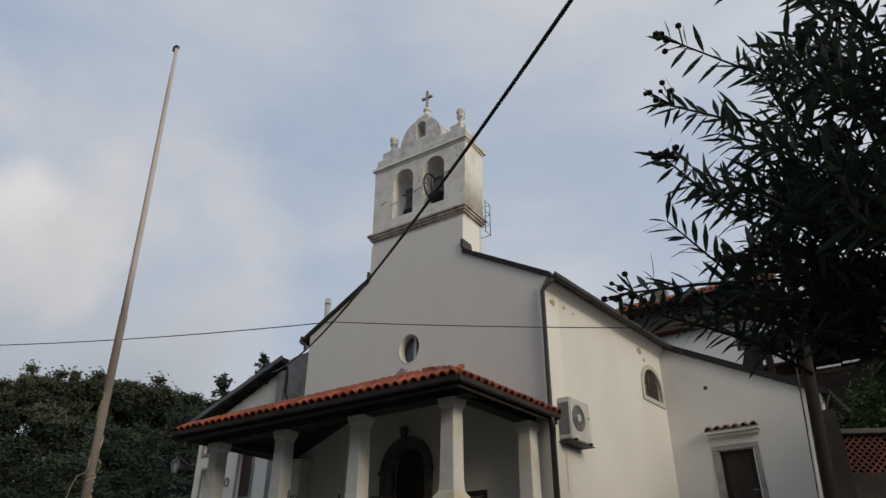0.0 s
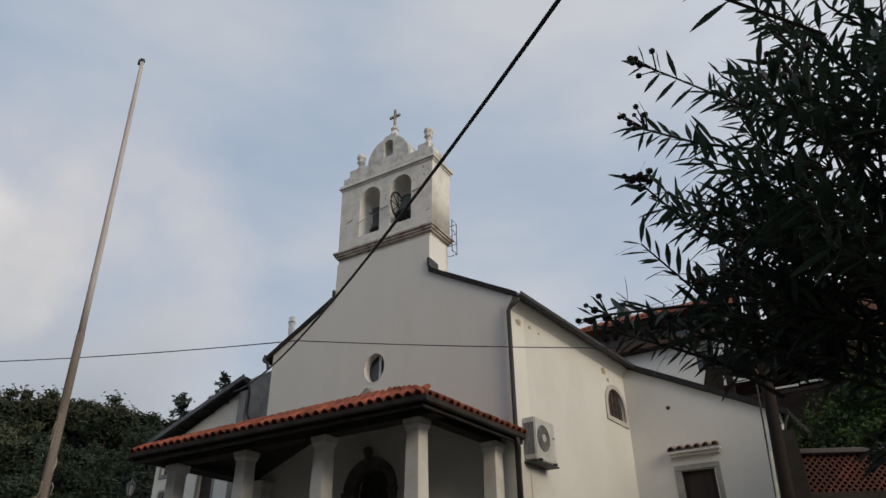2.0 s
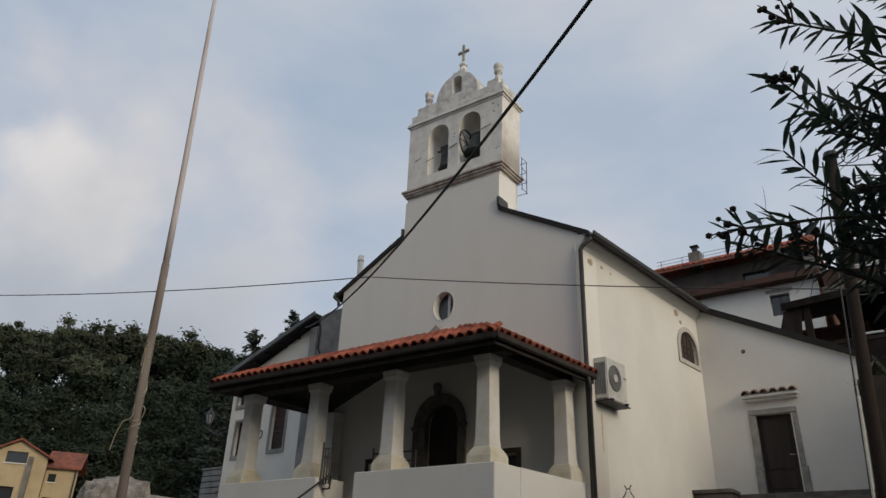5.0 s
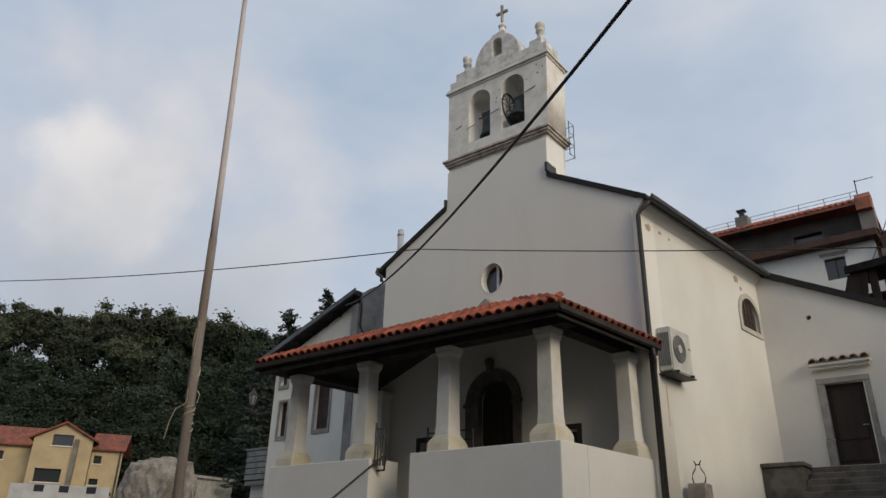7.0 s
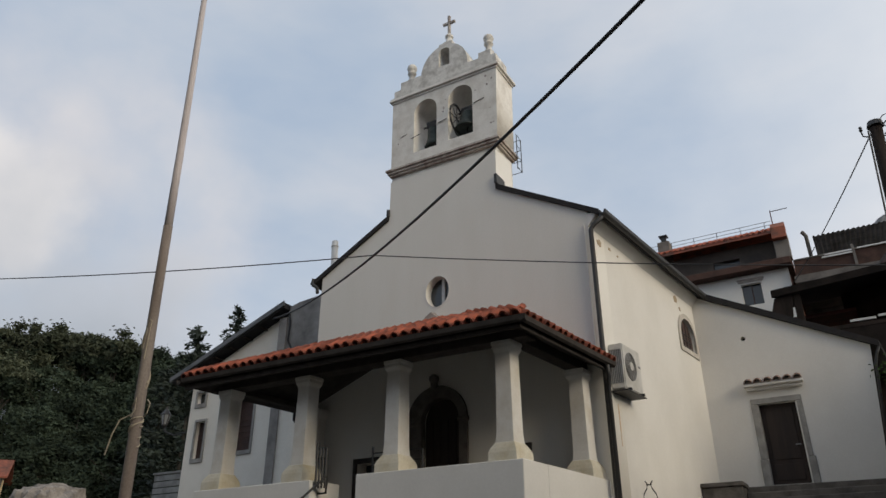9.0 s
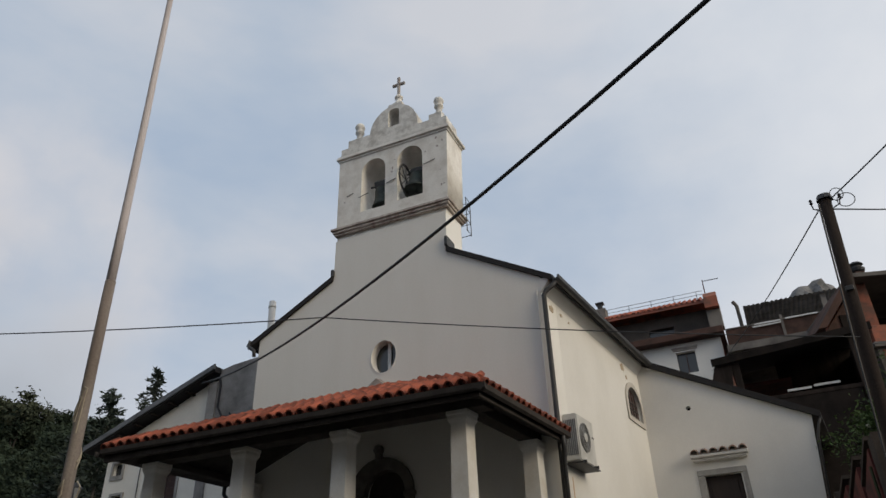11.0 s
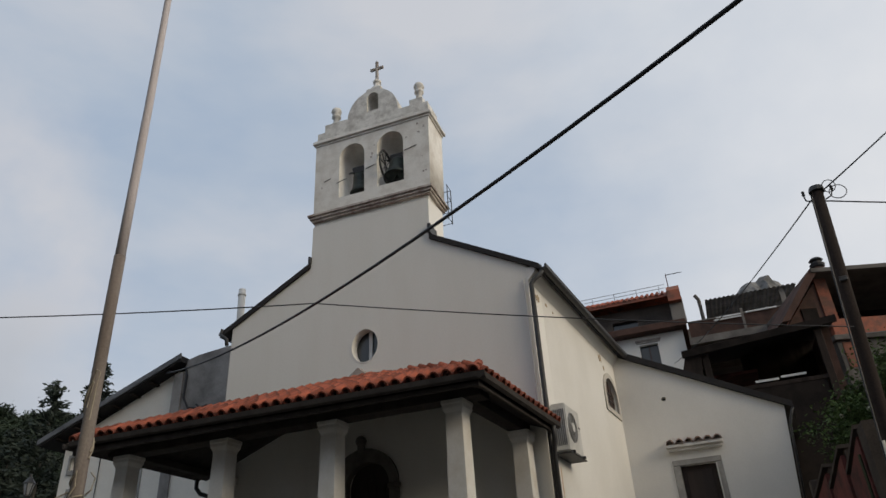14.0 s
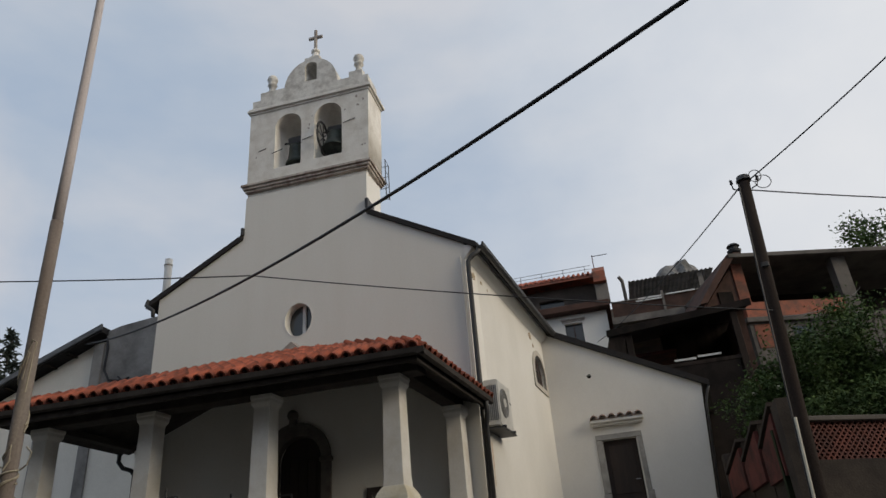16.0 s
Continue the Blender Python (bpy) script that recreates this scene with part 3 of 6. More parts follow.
# ---- porch ----
porch = thing("porch", "open porch with white square columns on a parapet", "porch", at=(-4.2, -1.5, 0))
PF, FLOOR, CAP = -2.95, 2.40, 3.21            # front face, floor and parapet heights
def pbox(u0, u1, y0, y1, z0, z1, soft=0.012):
    bm = boxes((u0, u1, y0, y1, z0, z1))
    for v in bm.verts:
        v.co.x += SK * v.co.y
    return soften(bm, soft) if soft else bm


UR, UL = -0.19, -7.30
part("parapet", pbox(-3.35, UR, PF, PF + 0.74, 0, CAP), M_PLASTER, porch, "white parapet wall")
part("parapet", pbox(UL, -4.36, PF, PF + 0.74, 0, CAP - 0.02), M_PLASTER, porch)
part("parapet", pbox(UR - 0.60, UR, PF + 0.74, -0.003, 0, CAP, 0), M_PLASTER, porch)
part("parapet", pbox(UL, UL + 0.60, PF + 0.74, -0.003, 0, CAP - 0.02, 0), M_PLASTER, porch)
part("porch_floor", pbox(UL + 0.60, UR - 0.60, PF + 0.74, -0.003, 0, FLOOR, 0), M_CONCRETE, porch)
for k in range(13):
    z = FLOOR - 0.18 * (k + 1)
    if z > 0.05:
        part("step", pbox(-4.36, -3.35, PF + 0.74 - 0.29 * (k + 1), PF + 0.74 - 0.29 * k, 0, z + 0.0, 0.01), M_STONE, porch)


def column(u, y):
    x = sk(u, y)
    bm = bmesh.new()
    rows = [(0.25, CAP - 0.01), (0.25, CAP + 0.17), (0.225, CAP + 0.24), (0.165, CAP + 0.34), (0.152, CAP + 0.50), (0.138, 5.01), (0.143, 5.05), (0.177, 5.12), (0.177, 5.18), (0.187, 5.185), (0.187, 5.25)]
    loops = [[bm.verts.new((x + sx * r + SK * sy * r, y + sy * r, z)) for sx, sy in ((-1, -1), (1, -1), (1, 1), (-1, 1))] for r, z in rows]
    for a, b in zip(loops, loops[1:]):
        for k in range(4):
            bm.faces.new((a[k], a[(k + 1) % 4], b[(k + 1) % 4], b[k]))
    bm.faces.new(loops[0][::-1])
    bm.faces.new(loops[-1])
    col = part("column", soften(bm, 0.008), M_COLUMN, porch, "square white column with a splayed foot")
    bm = bmesh.new()
    rows = [(0.254, CAP - 0.008), (0.254, CAP + 0.172), (0.229, CAP + 0.243), (0.172, CAP + 0.335)]
    loops = [[bm.verts.new((x + sx * r + SK * sy * r, y + sy * r, z)) for sx, sy in ((-1, -1), (1, -1), (1, 1), (-1, 1))] for r, z in rows]
    for a, b in zip(loops, loops[1:]):
        for k in range(4):
            bm.faces.new((a[k], a[(k + 1) % 4], b[(k + 1) % 4], b[k]))
    bm.faces.new(loops[0][::-1])
    bm.faces.new(loops[-1])
    part("foot", soften(bm, 0.006), M_FOOT, col, "yellowed splayed foot")
    return col


M_FOOT = mat("yellowed_column_plaster", (0.60, 0.56, 0.46), 0.9, (0.50, 0.44, 0.31), 2.4, 30, 0.08, spread=0.05)
M_COLUMN = mat("white_column_plaster", (0.68, 0.66, 0.62), 0.9, (0.58, 0.545, 0.48), 1.6, 30, 0.07, spread=0.03)
for u in (-0.68, -2.90, -5.03, -7.15):
    column(u, -2.475)
column(-0.515, -0.24)
column(-6.95, -0.24)
# roof frame
EZ = 5.34
def P3(u, y, z):
    return Vector((sk(u, y), y, z))


C_R, C_L, B_R, B_L, TOP = P3(0.06, -3.28, EZ), P3(-7.60, -3.28, EZ + 0.05), P3(0.06, -0.02, EZ), P3(-7.60, -0.02, EZ + 0.05), Vector((-3.93, -0.02, 6.85))
def slab(bm, pts, drop):
    lo, hi = [bm.verts.new(Vector(p) - Vector((0, 0, drop))) for p in pts], [bm.verts.new(p) for p in pts]
    bm.faces.new(lo[::-1])
    bm.faces.new(hi)
    for i in range(len(pts)):
        j = (i + 1) % len(pts)
        bm.faces.new((lo[i], lo[j], hi[j], hi[i]))


porch_roof = part("porch_roof", bmesh.new(), M_BROWN, porch, "hipped roof of red barrel tiles on dark timber")
bm = bmesh.new()
slab(bm, [C_L, C_R, TOP], 0.10)
slab(bm, [C_R, B_R, TOP], 0.10)
slab(bm, [B_L, C_L, TOP], 0.10)
part("deck", bm, M_BROWN, porch_roof)
part("eaves_beam", pbox(-7.5, -0.20, -2.64, -2.32, 5.25, 5.44, 0.01), M_BROWN, porch_roof)
part("eaves_beam", pbox(-0.70, -0.42, -2.32, -0.02, 5.25, 5.44, 0.01), M_BROWN, porch_roof)
part("eaves_beam", pbox(-7.30, -7.12, -2.32, -0.02, 5.25, 5.37, 0.01), M_BROWN, porch_roof)
part("fascia", pbox(-7.60, 0.06, -3.28, -3.22, EZ - 0.16, EZ - 0.01, 0.008), M_BROWN, porch_roof)
part("fascia", pbox(0.0, 0.06, -3.22, -0.02, EZ - 0.16, EZ - 0.01, 0.008), M_BROWN, porch_roof)
def porch_gutter(a, b, side):
    bm = bmesh.new()
    prof = [(0.0, 0.0), (0.02, -0.07), (0.07, -0.10), (0.12, -0.07), (0.13, 0.01), (0.11, 0.01), (0.07, -0.07), (0.02, 0.0)]
    prism(bm, prof, lambda p: Vector(a) + Vector(side) * p[0] + Vector((0, 0, p[1])), lambda p: Vector(b) + Vector(side) * p[0] + Vector((0, 0, p[1])))
    return part("gutter", bm, M_BROWN, porch_roof)


porch_gutter(C_L, P3(0.2, -3.28, EZ), (0, -1, 0))
porch_gutter(P3(0.06, -3.4, EZ), P3(0.06, -0.1, EZ), (1, 0, 0))
porch_gutter(P3(-7.60, -3.4, EZ + 0.03), P3(-7.60, -0.15, EZ + 0.03), (-1, 0, 0))
bm = bmesh.new()
tube(bm, [P3(-7.66, -0.22, EZ - 0.05), P3(-7.66, -0.22, EZ - 0.22), P3(-7.58, -0.18, EZ - 0.34), P3(-7.42, -0.12, EZ - 0.40), P3(-7.36, -0.10, EZ - 0.50), P3(-7.36, -0.10, 3.3)], 0.045, 8)
smooth(part("downpipe", bm, M_METAL, porch))
bm = bmesh.new()
tube(bm, [P3(0.12, -0.35, EZ - 0.08), P3(0.08, -0.22, EZ - 0.28), P3(0.02, -0.14, EZ - 0.5), P3(0.02, -0.14, 0)], 0.045, 8)
smooth(part("downpipe", bm, M_METAL, porch))
# hip ridge caps and flashing
for a, b in ((C_R, TOP), (C_L, TOP)):
    n = 13
    for k in range(n):
        p, q = a.lerp(b, k / n), a.lerp(b, (k + 1.25) / n)
        bm = bmesh.new()
        tube(bm, [p + Vector((0, 0, 0.05)), q + Vector((0, 0, 0.05))], 0.135, 8, 0.10)
        part("ridge_tile", bm, M_TILE, porch_roof)
bm = bmesh.new()
prism(bm, [(-4.27, 6.90), (-3.59, 6.90), (-3.92, 7.17)], lambda p: (p[0], -0.22, p[1] - 0.05), lambda p: (p[0], 0, p[1]))
part("flashing", bm, M_STONE, porch_roof)

# ---- church fittings ----
ac = thing("air_conditioner", "grey-white air conditioner outdoor unit on wall brackets", "air conditioner", at=(0.2, 0.68, 5.0))
def on_wall(bm, out=0.0):
    """Local x along the side wall, y outwards, z up."""
    for v in bm.verts:
        u, o, z = v.co
        v.co = (sk(XR, u - 0.03) + out + o - 0.07, u - 0.03, z - 0.06)
    return bm


part("casing", on_wall(soften(boxes((0.36, 1.18, 0.07, 0.36, 5.01, 5.92)), 0.02, 2)), M_ACWHITE, ac)
for k in range(7):
    part("louvre", on_wall(boxes((0.348, 0.362, 0.10 + 0.035 * k, 0.12 + 0.035 * k, 5.12, 5.80))), M_ACGREY, ac)
bm = bmesh.new()
for rr in (0.05, 0.09, 0.13, 0.17, 0.21, 0.245):
    pts = [(0.68 + rr * math.cos(2 * math.pi * i / 24), 0.372, 5.50 + 1.15 * rr * math.sin(2 * math.pi * i / 24)) for i in range(25)]
    tube(bm, pts, 0.006, 4, cap=False)
for k in range(12):
    a = 2 * math.pi * k / 12
    tube(bm, [(0.68 + 0.05 * math.cos(a), 0.373, 5.50 + 0.057 * math.sin(a)), (0.68 + 0.245 * math.cos(a), 0.373, 5.50 + 0.28 * math.sin(a))], 0.005, 4)
part("fan_grille", on_wall(bm), M_ACGREY, ac, "round grey fan grille")
bm = upright(plate(ellipse(0.68, 5.50, 0.25, 0.285, 24), [], 0.01), y=0.355)
part("fan_recess", on_wall(bm), M_ACGREY, ac)
bm = upright(plate(ellipse(0.68, 5.50, 0.075, 0.085, 18), [], 0.02), y=0.37)
part("fan_hub", on_wall(bm), M_ACWHITE, ac)
part("badge", on_wall(boxes((1.06, 1.16, 0.36, 0.366, 5.56, 5.60))), M_ACGREY, ac)
for u in (0.46, 1.06):
    part("bracket", on_wall(boxes((u, u + 0.04, 0.0, 0.42, 4.98, 5.03), (u, u + 0.04, 0.0, 0.03, 4.72, 5.03))), M_METAL, ac)
part("drip_tray", on_wall(soften(boxes((0.33, 1.22, 0.04, 0.40, 4.955, 4.978)), 0.004)), M_METAL, ac, "flat black drip tray")
bm = plate([(0.53, 3.9), (0.57, 3.9), (0.575, 4.7), (0.55, 4.72), (0.525, 4.7)], [], 0.004)
for v in bm.verts:
    u, w, d = v.co
    v.co = (sk(XR, u) + d, u, w)
part("rust_stain", bm, mat("rust_stained_plaster", (0.55, 0.40, 0.27), 0.9, (0.62, 0.55, 0.45), 5, 40, 0.1), church, "rust stain below the air conditioner")

# ---- annex with its door ----
annex = thing("sacristy", "low white plastered annex with a sloping dark roof edge", "annex", at=(2.6, 6.05, 0))
AY = 5.97
awall = [(0.62, 0), (4.20, 0), (4.27, 4.0), (4.53, 6.70), (0.62, 8.72)]
adoor = [(1.83, 3.68), (2.67, 3.68), (2.67, 5.59), (1.83, 5.59)]
part("front_wall", upright(plate(awall, [adoor, ellipse(1.772, 7.313, 0.06, 0.06, 14)], 0.45), y=AY), M_PLASTER, annex)
# Near-black disc gives the vent hole its shade.
part("vent", upright(plate(ellipse(1.772, 7.313, 0.06, 0.06, 14), [], 0.02), y=AY + 0.2), M_DARK, annex, "round vent hole")
part("side_wall", boxes((3.85, 4.20, AY + 0.45, AY + 5, 0, 6.6)), M_PLASTER, annex)
bm = bmesh.new()
aroof = [(0.58, 8.74), (4.72, 6.60), (4.72, 6.76), (0.58, 8.92)]
prism(bm, aroof, lambda p: (p[0], AY - 0.10, p[1]), lambda p: (p[0] + 0.5, AY + 5.2, p[1]))
part("roof", bm, M_ROOFDARK, annex, "dark sheet roof with a black edge")
bm = bmesh.new()
tube(bm, [(4.70, AY - 0.05, 6.62), (4.62, AY - 0.05, 6.45), (4.54, AY - 0.05, 6.2), (4.30, AY - 0.06, 3.6)], 0.032, 8)
smooth(part("downpipe", bm, M_METAL, annex))
ad = part("door", boxes((1.835, 2.665, AY + 0.12, AY + 0.17, 3.680, 5.590)), M_DOOR, annex, "dark brown wooden door, closed")
for z0, z1 in ((3.780, 4.160), (4.260, 5.480)):
    part("panel", soften(boxes((1.935, 2.565, AY + 0.10, AY + 0.12, z0, z1)), 0.01), M_DOOR, ad)
bm = bmesh.new()
tube(bm, [(2.585, AY + 0.12, 4.580), (2.585, AY + 0.06, 4.580), (2.485, AY + 0.06, 4.580)], 0.012, 6)
part("handle", bm, M_GREYMETAL, ad, "metal lever handle")
part("jamb", soften(boxes((1.665, 1.833, AY - 0.03, AY + 0.2, 4.280, 5.590), (1.645, 1.833, AY - 0.04, AY + 0.2, 3.660, 4.275)), 0.012), M_FRAME, annex, "grey stone door jamb")
part("jamb", soften(boxes((2.702, 2.825, AY - 0.03, AY + 0.2, 4.280, 5.590), (2.702, 2.865, AY - 0.04, AY + 0.2, 3.660, 4.275)), 0.012), M_FRAME, annex, "grey stone door jamb")
part("lintel", soften(boxes((1.665, 2.825, AY - 0.035, AY + 0.2, 5.593, 5.730)), 0.012), M_FRAME, annex, "grey stone lintel")
canopy = part("door_canopy", soften(boxes((1.60, 2.95, AY - 0.22, AY, 6.00, 6.08), (1.64, 2.91, AY - 0.14, AY, 5.93, 6.00)), 0.015), M_PLASTER, annex, "small tiled ledge over the door")


def barrel(length=0.42, r0=0.086, r1=0.064, thick=0.022, seg=6):
    """Half-round roof tile: x across, y up the slope, z outwards."""
    bm = bmesh.new()
    loops = []
    for y, r in ((0, r0), (length, r1)):
        for rr in (r, r - thick):
            loops.append([bm.verts.new((rr * math.cos(math.pi * k / seg), y, rr * math.sin(math.pi * k / seg) * 1.2)) for k in range(seg + 1)])
    o0, i0, o1, i1 = loops
    for k in range(seg):
        bm.faces.new((o0[k], o0[k + 1], o1[k + 1], o1[k]))
        bm.faces.new((i0[k + 1], i0[k], i1[k], i1[k + 1]))
        bm.faces.new((o0[k + 1], o0[k], i0[k], i0[k + 1]))
    me = bpy.data.meshes.new("tile")
    bm.to_mesh(me)
    bm.free()
    return me


T_ME = barrel()
T_ME.materials.append(M_TILE)
S_ME = barrel(0.30, 0.10, 0.09)
S_ME.materials.append(mat("pale_weathered_tile", (0.33, 0.235, 0.19), 0.9, (0.22, 0.15, 0.12), 4, 40, 0.3, spread=0.1, piece=0.2))


def place(name, me, parent, m):
    ob = new(name, me)
    ob.parent = parent
    off = Vector((0, 0, 0))
    base = parent
    while base:
        off += base.location
        base = base.parent
    ob.matrix_basis = Matrix.Translation(PLOT - off) @ m
    return ob


for k in range(6):
    m = Matrix.Translation((1.71 + 0.226 * k, AY - 0.25, 6.07)) @ Euler((radians(18), 0, 0)).to_matrix().to_4x4()
    place("tile", S_ME, canopy, m)
part("mortar", boxes((1.61, 2.94, AY - 0.18, AY, 6.08, 6.13)), M_STONE, canopy)

PLOT = Vector((-0.03, 0, -0.02))
# ---- terrace and steps before the annex ----
terrace = thing("terrace_steps", "grey stone terrace and steps up to the annex door", "steps", at=(2.6, 5, 0))
part("landing", soften(boxes((0.56, 4.36, 5.2, AY - 0.002, 0, 3.60)), 0.01), M_STEP, terrace)
for k in range(6):
    part("step", soften(boxes((1.40, 4.36, 5.2 - 0.30 * (k + 1), 5.198 - 0.30 * k, 0, 3.44 - 0.16 * k)), 0.012), M_STEP, terrace)
part("cheek_wall", soften(boxes((0.5, 1.38, 4.55, 5.19, 0, 3.56)), 0.012), M_STEP, terrace)
part("coping", soften(boxes((0.48, 1.42, 4.51, 5.24, 3.565, 3.66)), 0.012), M_STEP, terrace)
pier = thing("stone_pier", "square stone pier with a bent iron finial", "pier", at=(0.3, 0.9, 0))
part("shaft", soften(boxes((0.12, 0.46, 0.7, 1.1, 0, 2.88)), 0.02), M_STONE, pier)
for s in (-1, 1):
    bm = bmesh.new()
    tube(bm, [(0.29 + s * 0.10, 0.9, 2.88), (0.29 + s * 0.13, 0.9, 2.98), (0.29 + s * 0.11, 0.9, 3.07), (0.29 + s * 0.05, 0.9, 3.16), (0.29 + s * 0.03, 0.9, 3.24), (0.29 + s * 0.07, 0.9, 3.30)], 0.012, 6)
    part("iron_scroll", bm, M_METAL, pier)
bm = bmesh.new()
tube(bm, [(0.24, 0.9, 3.23), (0.34, 0.9, 3.23)], 0.012, 6)
part("iron_bar", bm, M_METAL, pier)

PLOT = Vector((0, 0.08, -0.15))
# ---- iron handrails of the porch ----
for nm, pts in (("stair_handrail", [(-4.68, -2.86, 3.12), (-4.5, -2.86, 3.12), (-4.5, -2.84, 3.32), (-4.5, -2.88, 3.40), (-4.5, -2.97, 3.33), (-4.5, -4.16, 2.50), (-4.5, -4.24, 2.43), (-4.5, -4.27, 2.32), (-4.5, -4.27, 0.15)]),):
    t = thing(nm, "black iron handrail beside the porch steps", "handrail", at=(-4.7, -3, 2))
    bm = bmesh.new()
    tube(bm, pts, 0.022, 8)
    smooth(part("rail", bm, M_METAL, t))


def grille(x0, x1, y0, y1, zt, foot):
    t = thing("iron_gate_leaf", "open black wrought-iron gate leaf in the porch", "gate", "porch gate leaves", at=(x0, y0, CAP))
    a, b = Vector((x0, y0, 0)), Vector((x1, y1, 0))
    z0, z1 = foot, zt
    for f in (0.0, 0.33, 0.66, 1.0):
        p = a.lerp(b, f)
        bm = bmesh.new()
        tube(bm, [(p.x, p.y, z0), (p.x, p.y, z1 + (0.12 if f in (0.0,) else 0.0))], 0.021, 6)
        part("bar", bm, M_METAL, t)
    for z in (z0 + 0.1, z1 - 0.18, z1):
        bm = bmesh.new()
        tube(bm, [(a.x, a.y, z), (b.x, b.y, z)], 0.014, 6)
        part("rail", bm, M_METAL, t)
    bm = bmesh.new()
    tube(bm, [(p_[0], p_[1], p_[2]) for p_ in [(a.lerp(b, 0.5 + 0.16 * math.cos(q)).x, a.lerp(b, 0.5 + 0.16 * math.cos(q)).y, z1 - 0.09 + 0.08 * math.sin(q)) for q in [2 * math.pi * i / 12 for i in range(13)]]], 0.008, 5)
    part("scroll", bm, M_METAL, t)


grille(-4.675, -4.50, -2.95, -2.90, 3.90, 3.20)
grille(-3.98, -2.92, -2.2, -2.16, 3.86, FLOOR)

PLOT = Vector((0, 0, 0))
# ---- flagpole ----
flag = thing("flagpole", "leaning whitewashed wooden flagpole with frayed cords", "flagpole", at=(-1.80, -8.84, 0))
JOINT = 4.66


def pole_at(z):
    """The mast bends where the upper spar is bound to the lower one."""
    lean, fore = (0.03, 0.048) if z < JOINT else (0.07, 0.08)
    return Vector((-1.664 + lean * (z - JOINT) + 0.006 * math.sin(z * 1.3), -9.061 - fore * (z - JOINT), z))


bm = bmesh.new()
tube(bm, [pole_at(z) for z in (0, 1, 2, 3, 4, JOINT + 0.06)], 0.056, 12, 0.047)
smooth(part("lower_mast", bm, M_POLEWOOD, flag, "bare weathered lower mast"))
bm = bmesh.new()
tube(bm, [pole_at(z) for z in (4.6, 5.4, 6.3, 7.1, 8.0, 8.83)], 0.043, 12, 0.027)
smooth(part("upper_mast", bm, mat("whitewashed_pole", (0.60, 0.555, 0.565), 0.75, (0.42, 0.37, 0.375), 3, 60, 0.15, spread=0.08, streak=0.12), flag, "whitewashed upper mast"))
top_p = pole_at(8.83)
bm = bmesh.new()
lathe(bm, [(0.028, 8.82), (0.034, 8.84), (0.034, 8.87), (0.015, 8.89)], (top_p.x, top_p.y), 10)
box(bm, top_p.x - 0.08, top_p.x - 0.02, top_p.y - 0.02, top_p.y + 0.02, 8.81, 8.90)
part("truck", bm, M_METAL, flag, "dark pulley cap")


def cord(za, zb, turns, loose):
    bm = bmesh.new()
    pts = []
    n = int(14 * turns)
    for i in range(n + 1):
        f = i / n
        p = pole_at(za + (zb - za) * f)
        a = 2 * math.pi * turns * f
        pts.append(p + Vector((0.057 * math.cos(a), 0.057 * math.sin(a), 0)))
    pts += [pts[-1] + Vector(d) for d in loose]
    tube(bm, pts, 0.0065, 5)
    return part("cord", bm, M_ROPE, flag, "pale frayed cord")


cord(2.52, 2.90, 1.7, [(0.06, -0.02, 0.05), (0.08, -0.03, -0.06), (0.04, -0.03, -0.12)])
cord(2.60, 2.82, 1.6, [(-0.08, -0.05, -0.05), (-0.14, -0.06, -0.18), (-0.19, -0.06, -0.36)])
cord(2.70, 2.80, 1.1, [(0.09, -0.04, 0.02), (0.11, -0.04, 0.10), (0.05, -0.03, 0.15)])
cord(3.05, 3.62, 0.8, [(0.05, -0.03, 0.08), (0.10, -0.04, 0.05), (0.09, -0.04, -0.12), (0.085, -0.04, -0.32)])
cord(3.10, 3.50, 0.7, [(0.06, -0.03, 0.12), (0.09, -0.04, 0.10), (0.07, -0.04, -0.10)])

# ---- cables ----
def hung(a, b, sag, f):
    """Point of a slack line between a and b, f along it."""
    return Vector(a).lerp(Vector(b), f) - Vector((0, 0, 4 * sag * f * (1 - f)))


def cable(name, label, a, b, sag, r, n=28, start=0.0):
    t = thing(name, label, "cable", at=a)
    bm = bmesh.new()
    tube(bm, [hung(a, b, sag, start + (1 - start) * i / n) for i in range(n + 1)], r, 6)
    smooth(part("conductor", bm, M_CABLE, t))


SERVICE = ((-10.06, 1.40, 8.69), (9.23, -13.13, 5.495), 0.896)
cable("service_cable", "thick black service cable slung across to the church", *SERVICE, 0.021, start=-0.055)
knot = hung(*SERVICE, 0.382) + Vector((0, 0, 0.02))       # the thin wire rides over the thick cable here
cable("thin_cable", "thin black overhead wire slung in over the wood", (-26.38, -10.38, 9.68), knot, 0.558, 0.010)
cable("thin_cable", "thin black overhead wire crossing before the church front", knot, (5.06, -1.42, 5.74), 0.06, 0.009)

PLOT = Vector((0.04, -0.11, -0.20))
# ---- utility pole ----
up = thing("utility_pole", "dark creosoted wooden utility pole with wires", "utility pole", at=(4.6, -1.2, 0))
def upole(z):
    return Vector((4.735 + 0.057 * z, -1.2, z))


bm = bmesh.new()
tube(bm, [upole(z) for z in (0, 3, 6, 8.45)], 0.104, 12, 0.092)
smooth(part("shaft", bm, M_TIMBER, up))
bm = bmesh.new()
tube(bm, [upole(8.42), upole(8.51)], 0.13, 12, 0.11)
part("cap", bm, M_METAL, up)
